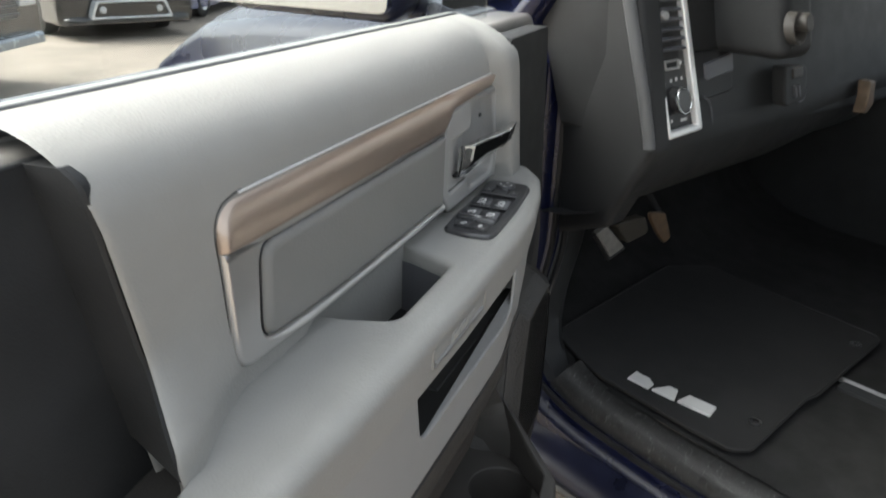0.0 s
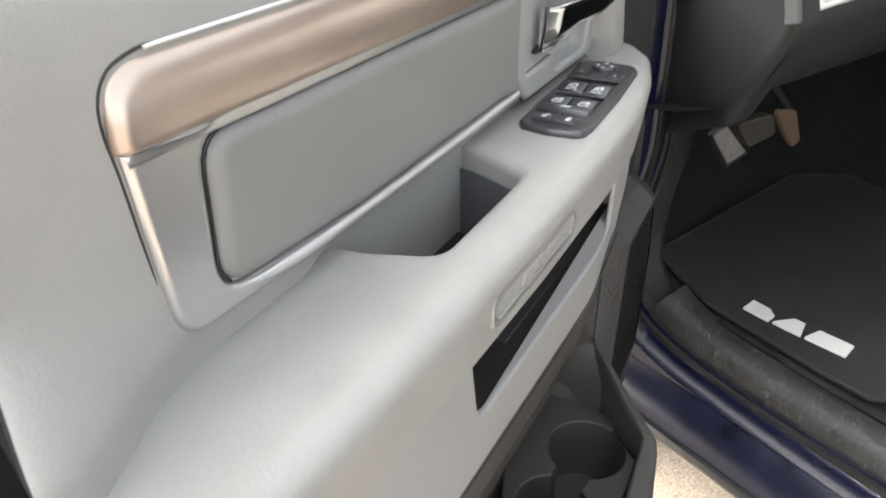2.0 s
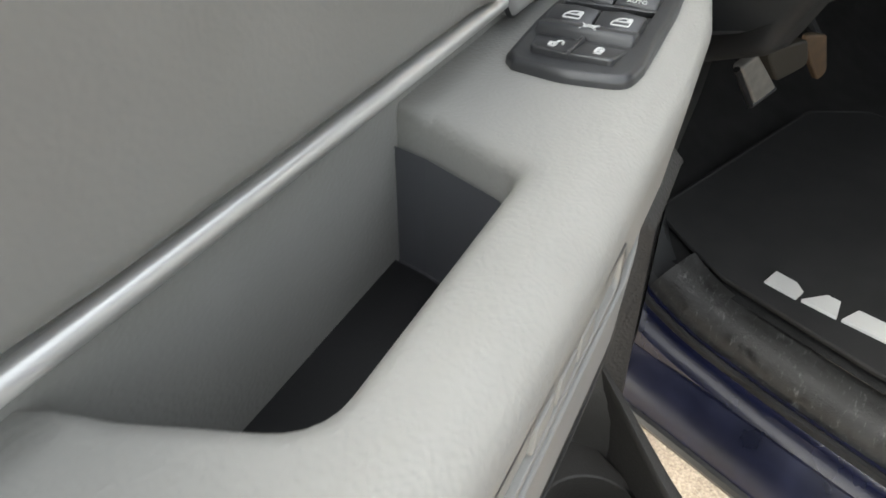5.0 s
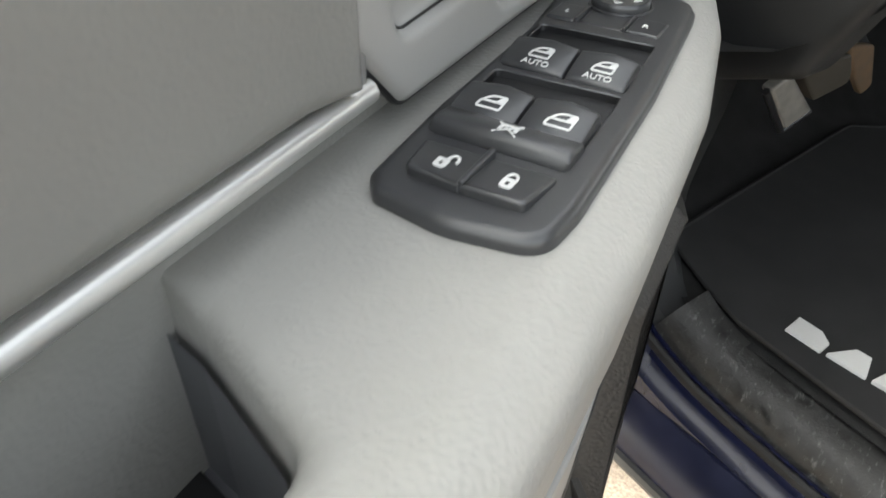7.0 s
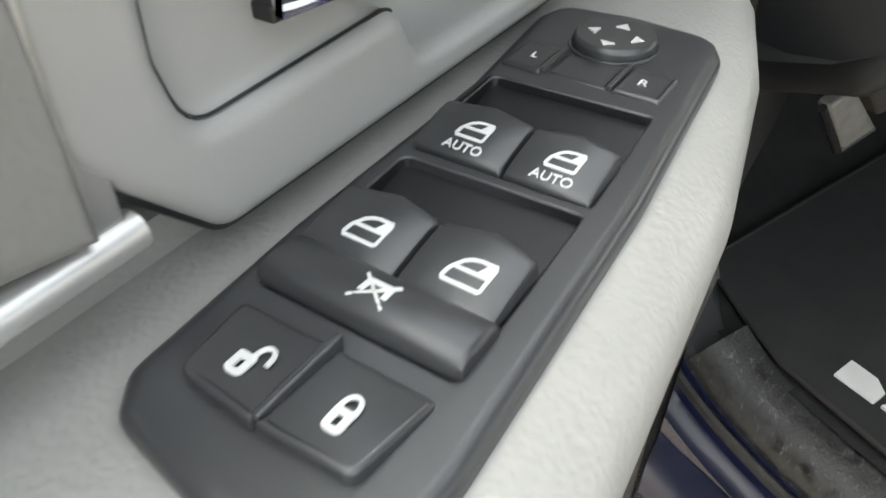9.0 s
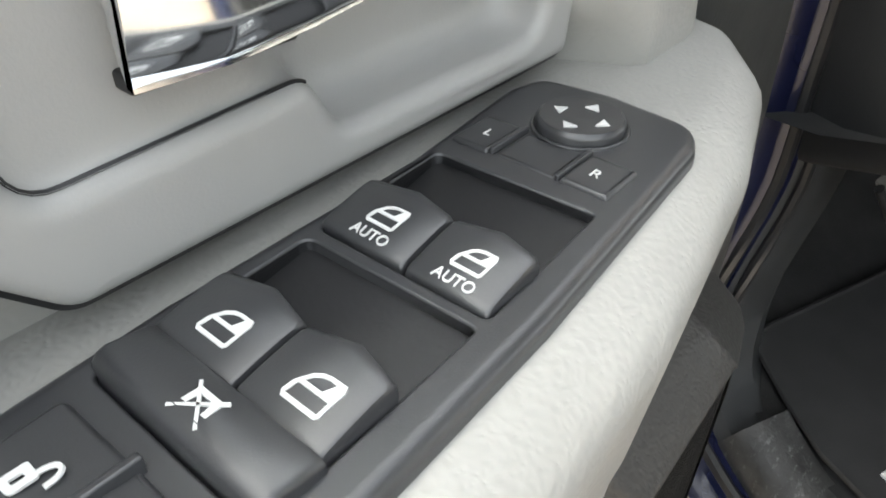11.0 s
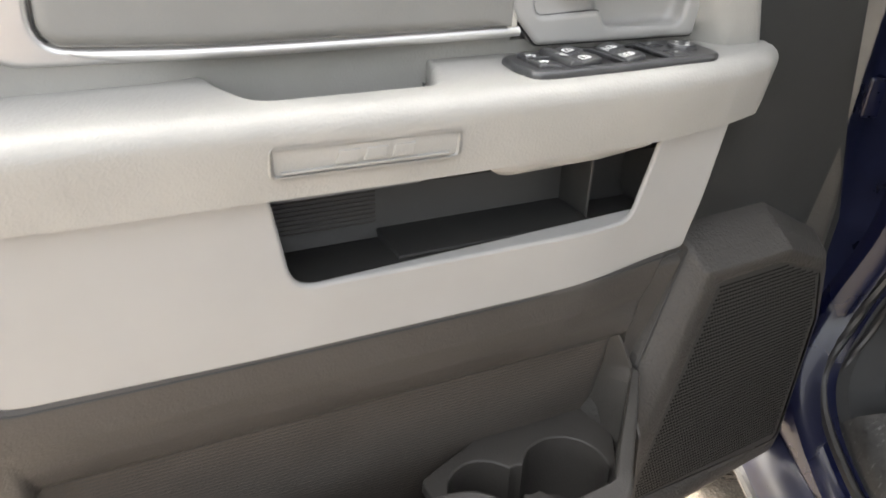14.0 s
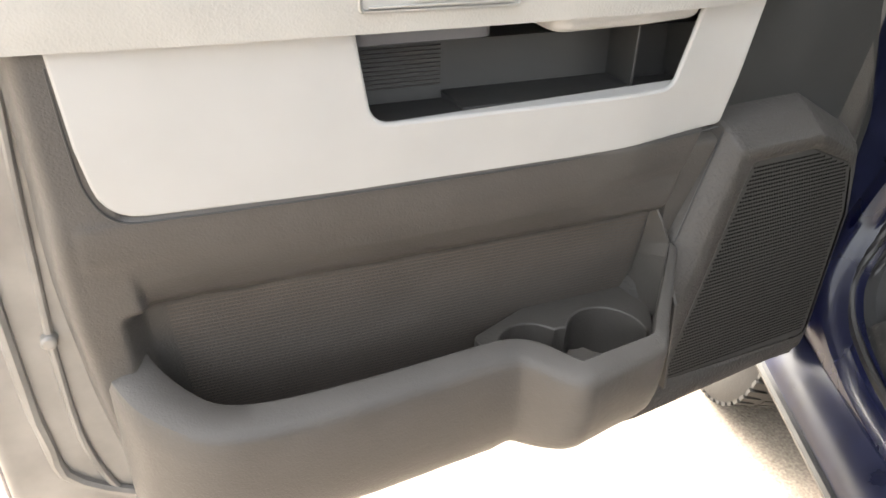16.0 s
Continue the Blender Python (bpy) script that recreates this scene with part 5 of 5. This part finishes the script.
tpart("rear_side", prism([fillet([(-3.6, 0.55, 0.05), (-0.98, 0.50, 0.02), (-0.94, 1.30, 0.02), (-1.02, 1.93, 0.03), (-1.7, 1.93, 0.15), (-1.85, 1.35, 0.05), (-3.6, 1.35, 0.05)])], -0.10, 0.0, 0.02, 4, SIDE), NAVY, label="navy rear cab side and bed")
tpart("far_side", prism([fillet([(-3.6, 0.55, 0.05), (0.4, 0.55, 0.05), (0.4, 1.40, 0.05), (-1.85, 1.36, 0.02), (-3.6, 1.35, 0.05)])], -1.80, -1.70, 0.02, 4, SIDE), NAVY)
tpart("cab_rear", box(0.06, 1.74, 0.55, 1.36, 1.70, 1.78, 0.01, Matrix(((1, 0, 0, 0), (0, 0, -1, 0), (0, 1, 0, 0), (0, 0, 0, 1)))), DARK)
fender = fillet([(0.40, 0.55, 0.02), (0.47, 0.55, 0.02), (0.50, 0.75, 0.1), (0.62, 0.93, 0.12), (0.90, 1.0, 0.2), (1.18, 0.93, 0.12), (1.31, 0.75, 0.1), (1.34, 0.60, 0.02), (2.35, 0.60, 0.05), (2.48, 0.98, 0.1), (2.36, 1.105, 0.1), (1.94, 1.305, 0.15), (1.5, 1.365, 0), (0.9, 1.42, 0), (0.38, 1.45, 0.03)])
tpart("fender", prism([dense(fender, 0.05)], -0.20, 0.03, 0.05, 6, SIDE, ngon=True, warp=lambda v: Vector((v.x + 0.75 * max(0, v.z - 1.02) ** 2 + 0.05 * ease(v.y, 1.6, 2.5), v.y, v.z))), NAVY, label="glossy navy front fender")
rows = []
for b in (0.36, 0.6, 1.0, 1.4, 1.65, 1.8, 2.0, 2.2, 2.4):
    h = lerp(b, [(0.36, 0.07), (1.1, 0.045), (1.4, 0.03), (1.65, 0.01), (2.0, -0.06), (2.4, -0.30)])
    rows.append([Vector((a, b, z + h)) for a, z in ((0.10, 1.33), (0.13, 1.368), (0.20, 1.395), (0.32, 1.43), (0.5, 1.435), (0.9, 1.445), (1.3, 1.435), (1.5, 1.43), (1.66, 1.38), (1.76, 1.33), (1.76, 0.6))])
tpart("bonnet", loft(rows), NAVY, label="glossy navy bonnet")
# seam between fender and bonnet, grille, bumper, windscreen, bed
tpart("front_grille", prism([fillet([(0.20, 0.75, 0.05), (1.60, 0.75, 0.05), (1.60, 1.12, 0.05), (0.20, 1.12, 0.05)])], -2.44, -2.36, 0.02, 3, FACE), BLACK)
tpart("front_bumper", prism([fillet([(0.02, 0.50, 0.05), (1.78, 0.50, 0.05), (1.78, 0.74, 0.05), (0.02, 0.74, 0.05)])], -2.58, -2.36, 0.04, 4, FACE), CARBUMPER)
tpart("windscreen", loft([[Vector((a, b, z)) for a in (0.12, 0.5, 0.9, 1.3, 1.68)] for b, z in ((0.40, 1.47), (0.28, 1.62), (0.14, 1.78), (0.02, 1.915))]), PANE, label="clear windscreen glass").visible_shadow = False
for a in (0.07, 1.73):
    tpart("windscreen_pillar", tube([(a, 0.42, 1.44), (a + (0.02 if a < 1 else -0.02), 0.22, 1.68), (a + (0.05 if a < 1 else -0.05), 0.0, 1.93)], 0.035, 10), NAVY)
for a, b in ((1.73, -0.85), (1.70, -1.70), (0.10, -1.70)):
    tpart("cab_pillar", tube([(a, b, 1.33), (a + (0.0 if a < 1 else -0.03), b + 0.02, 1.64), (a + (0.02 if a < 1 else -0.06), b + 0.05, 1.93)], 0.04, 10), NAVY)
tpart("bed_floor", prism([fillet([(0.08, -3.58, 0.02), (1.72, -3.58, 0.02), (1.72, -1.76, 0.02), (0.08, -1.76, 0.02)])], 0.72, 0.78, 0.01, 2), DARK)
tpart("tailgate", prism([fillet([(0.06, 0.70, 0.02), (1.74, 0.70, 0.02), (1.74, 1.35, 0.02), (0.06, 1.35, 0.02)])], 3.52, 3.60, 0.02, 3, FACE), NAVY)
# front wheel
wheel = bmesh.new()
rows = []
for k in range(49):
    a = 2 * math.pi * k / 48
    rows.append([Vector((w, 0.90 + r * math.cos(a), 0.40 + r * math.sin(a))) for w, r in ((0.05, 0.24), (0.03, 0.30), (0.035, 0.36), (0.06, 0.395), (0.10, 0.400), (0.22, 0.400), (0.26, 0.395), (0.285, 0.36), (0.29, 0.30), (0.27, 0.24))])
loft(rows, bm=wheel)
tyre = tpart("front_tyre", wheel, TYRE, label="black front tyre on the gravel")
lug = bmesh.new()
for k in range(60):
    a = 2 * math.pi * k / 60
    for w0 in (0.055, 0.115, 0.17, 0.225):
        a2 = a + (0.05 if w0 in (0.115, 0.225) else 0)
        pts = [(w0, a2), (w0 + 0.045, a2 + 0.02), (w0 + 0.045, a2 + 0.085), (w0, a2 + 0.065)]
        ring = [[lug.verts.new((w, 0.90 + r * math.cos(t), 0.405 + r * math.sin(t))) for w, t in pts] for r in (0.395, 0.405)]
        lug.faces.new(ring[1])
        for q in range(4):
            lug.faces.new((ring[0][q], ring[0][(q + 1) % 4], ring[1][(q + 1) % 4], ring[1][q]))
lug.transform(TRUCK)
tagged(part("tread_lug", lug, TYRE, tyre), kind="stuff")
rim = bmesh.new()
loft([[TRUCK @ Vector((w, 0.90 + r * math.cos(2 * math.pi * k / 32), 0.40 + r * math.sin(2 * math.pi * k / 32))) for k in range(32)] for w, r in ((0.045, 0.245), (0.06, 0.23), (0.10, 0.22), (0.11, 0.08), (0.085, 0.06), (0.08, 0.005))], close=True, bm=rim)
part("rim", rim, SILVER, tyre)
# added filler: hides the bright ground in the gap between door end and pillar
tpart("hinge_gap_filler", loft([[Vector((a, b, z)) for z in (0.60, 0.9, 1.2, 1.42)] for a, b in ((-0.085, 0.262), (-0.06, 0.285), (-0.02, 0.325), (0.016, 0.356), (0.098, 0.360))]), NAVY_DUSTY, label="added dark navy filler between door end and pillar")
for a0, b0, flip in ((0.0, -2.75, 1), (1.80, 0.90, -1), (1.80, -2.75, -1)):
    other = bmesh.new()
    loft([[Vector((a0 + flip * w, b0 + r * math.cos(2 * math.pi * k / 40), 0.40 + r * math.sin(2 * math.pi * k / 40))) for k in range(40)] for w, r in ((0.11, 0.02), (0.10, 0.22), (0.05, 0.25), (0.03, 0.30), (0.035, 0.36), (0.06, 0.395), (0.10, 0.400), (0.22, 0.400), (0.26, 0.395), (0.285, 0.36))], close=True, bm=other)
    tpart("tyre", other, TYRE)
# door hinge on the pillar
for z in (0.80, 1.14):
    tpart("door_hinge", prism([fillet([(0.33, z, 0.006), (0.385, z, 0.006), (0.385, z + 0.06, 0.006), (0.33, z + 0.06, 0.006)])], -0.014, 0.012, 0.006, 3, SIDE), NAVY)
    tpart("hinge_bolt", prism([circle(0.365, z + 0.03, 0.011, 16)], 0.010, 0.020, 0.003, 3, SIDE), SILVER)


# ---- parked cars ----
def parked_car(name, label, x, y, heading, paint, wide=2.0, high=1.85, grill=CHROME, low=0.42):
    """A pickup or car standing on the lot; heading: degrees of its front from +x."""
    place = Matrix.Translation((x, y, 0)) @ Matrix.Rotation(radians(heading), 4, "Z")
    ob = thing(name, label, "parked car", (x, y, 0), group="cars parked across the lot")
    w = wide / 2

    def add(n, bm, mat, parent=None, lab=""):
        bm.transform(place)
        return part(n, bm, mat, parent or ob, lab)
    sideways = Matrix(((1, 0, 0, 0), (0, 0, -1, 0), (0, 1, 0, 0), (0, 0, 0, 1)))
    body = fillet([(0, low, 0.1), (-1.3, low - 0.02, 0.05), (-5.2, low + 0.03, 0.1), (-5.2, 1.15, 0.1), (-3.4, 1.2, 0.1), (-1.5, 1.22, 0.1), (-0.15, 1.12, 0.2), (0.0, 0.85, 0.1)])
    add("body", prism([dense(body, 0.15)], -w, w, 0.08, 4, sideways), paint)
    cabin = fillet([(-1.3, 1.15, 0.05), (-3.5, 1.15, 0.05), (-3.3, high, 0.15), (-2.0, high, 0.2)])
    add("cabin", prism([cabin], -w + 0.08, w - 0.08, 0.08, 4, sideways), CARBLACK)
    add("bumper", prism([fillet([(-0.15, -w - 0.01, 0.1), (0.12, -w + 0.12, 0.12), (0.12, w - 0.12, 0.12), (-0.15, w + 0.01, 0.1)])], low + 0.03, low + 0.13, 0.04, 4), grill, lab="bright front bumper")
    add("grille", box(-0.6, 0.6, 0.70, 1.02, -0.02, 0.03, 0.02, Matrix(((0, 0, 1, 0), (1, 0, 0, 0), (0, 1, 0, 0), (0, 0, 0, 1)))), BLACK)
    if low < 0.4:   # chrome-rimmed intake with a lamp at each end
        across = Matrix(((0, 0, 1, 0), (1, 0, 0, 0), (0, 1, 0, 0), (0, 0, 0, 1)))
        rim_o = fillet([(-0.62, low + 0.10, 0.03), (0.62, low + 0.10, 0.03), (0.52, low + 0.36, 0.06), (-0.52, low + 0.36, 0.06)])
        rim_i = fillet([(-0.57, low + 0.135, 0.03), (0.57, low + 0.135, 0.03), (0.48, low + 0.325, 0.05), (-0.48, low + 0.325, 0.05)])
        add("intake_rim", prism([rim_o, rim_i], 0.02, 0.16, 0.01, 2, across, back=False), LAMP)
        add("intake", prism([rim_i], 0.02, 0.13, 0.01, 2, across), CARBLACK)
        for s in (-0.42, 0.42):
            add("fog_lamp", prism([circle(s, low + 0.23, 0.05, 16)], 0.10, 0.145, 0.01, 2, across), LAMP)
    for k in range(4):
        add("grille_bar", box(-0.6, 0.6, 0.73 + 0.075 * k, 0.755 + 0.075 * k, 0.0, 0.05, 0.008, Matrix(((0, 0, 1, 0), (1, 0, 0, 0), (0, 1, 0, 0), (0, 0, 0, 1)))), BLACK)
    for s in (-1, 1):
        add("headlamp", box(min(s * 0.64, s * 0.94), max(s * 0.64, s * 0.94), 0.80, 1.0, -0.03, 0.035, 0.02, Matrix(((0, 0, 1, 0), (1, 0, 0, 0), (0, 1, 0, 0), (0, 0, 0, 1)))), LAMP)
        for bx in (-1.0, -4.2):
            t = bmesh.new()
            rows = [[Vector((bx + r * math.cos(2 * math.pi * k / 28), s * yy, 0.38 + r * math.sin(2 * math.pi * k / 28))) for k in range(28)] for yy, r in ((w - 0.26, 0.30), (w - 0.24, 0.37), (w - 0.03, 0.38), (w + 0.0, 0.34), (w + 0.005, 0.25))]
            loft(rows, close=True, bm=t)
            wheel_ob = add("wheel", t, TYRE)
            t = bmesh.new()
            loft([[Vector((bx + r * math.cos(2 * math.pi * k / 20), s * yy, 0.38 + r * math.sin(2 * math.pi * k / 20))) for k in range(20)] for yy, r in ((w + 0.0, 0.255), (w - 0.02, 0.22), (w - 0.01, 0.06), (w - 0.01, 0.004))], close=True, bm=t)
            add("rim", t, SILVER, wheel_ob)
    return ob


parked_car("parked_truck", "black pickup with a chrome bumper parked across the lot", 4.26, 6.26, -70, CARBLACK, grill=CARBUMPER)
parked_car("parked_car", "black car with a chrome-rimmed intake parked beside a pickup", 8.15, 8.35, -112, CARBLACK, grill=CARBLACK, low=0.20)
parked_car("parked_car", "blue car parked at the end of the row", 9.75, 9.9, 200, CARBLUE, 1.9, 1.5, grill=CARBLUE, low=0.20)
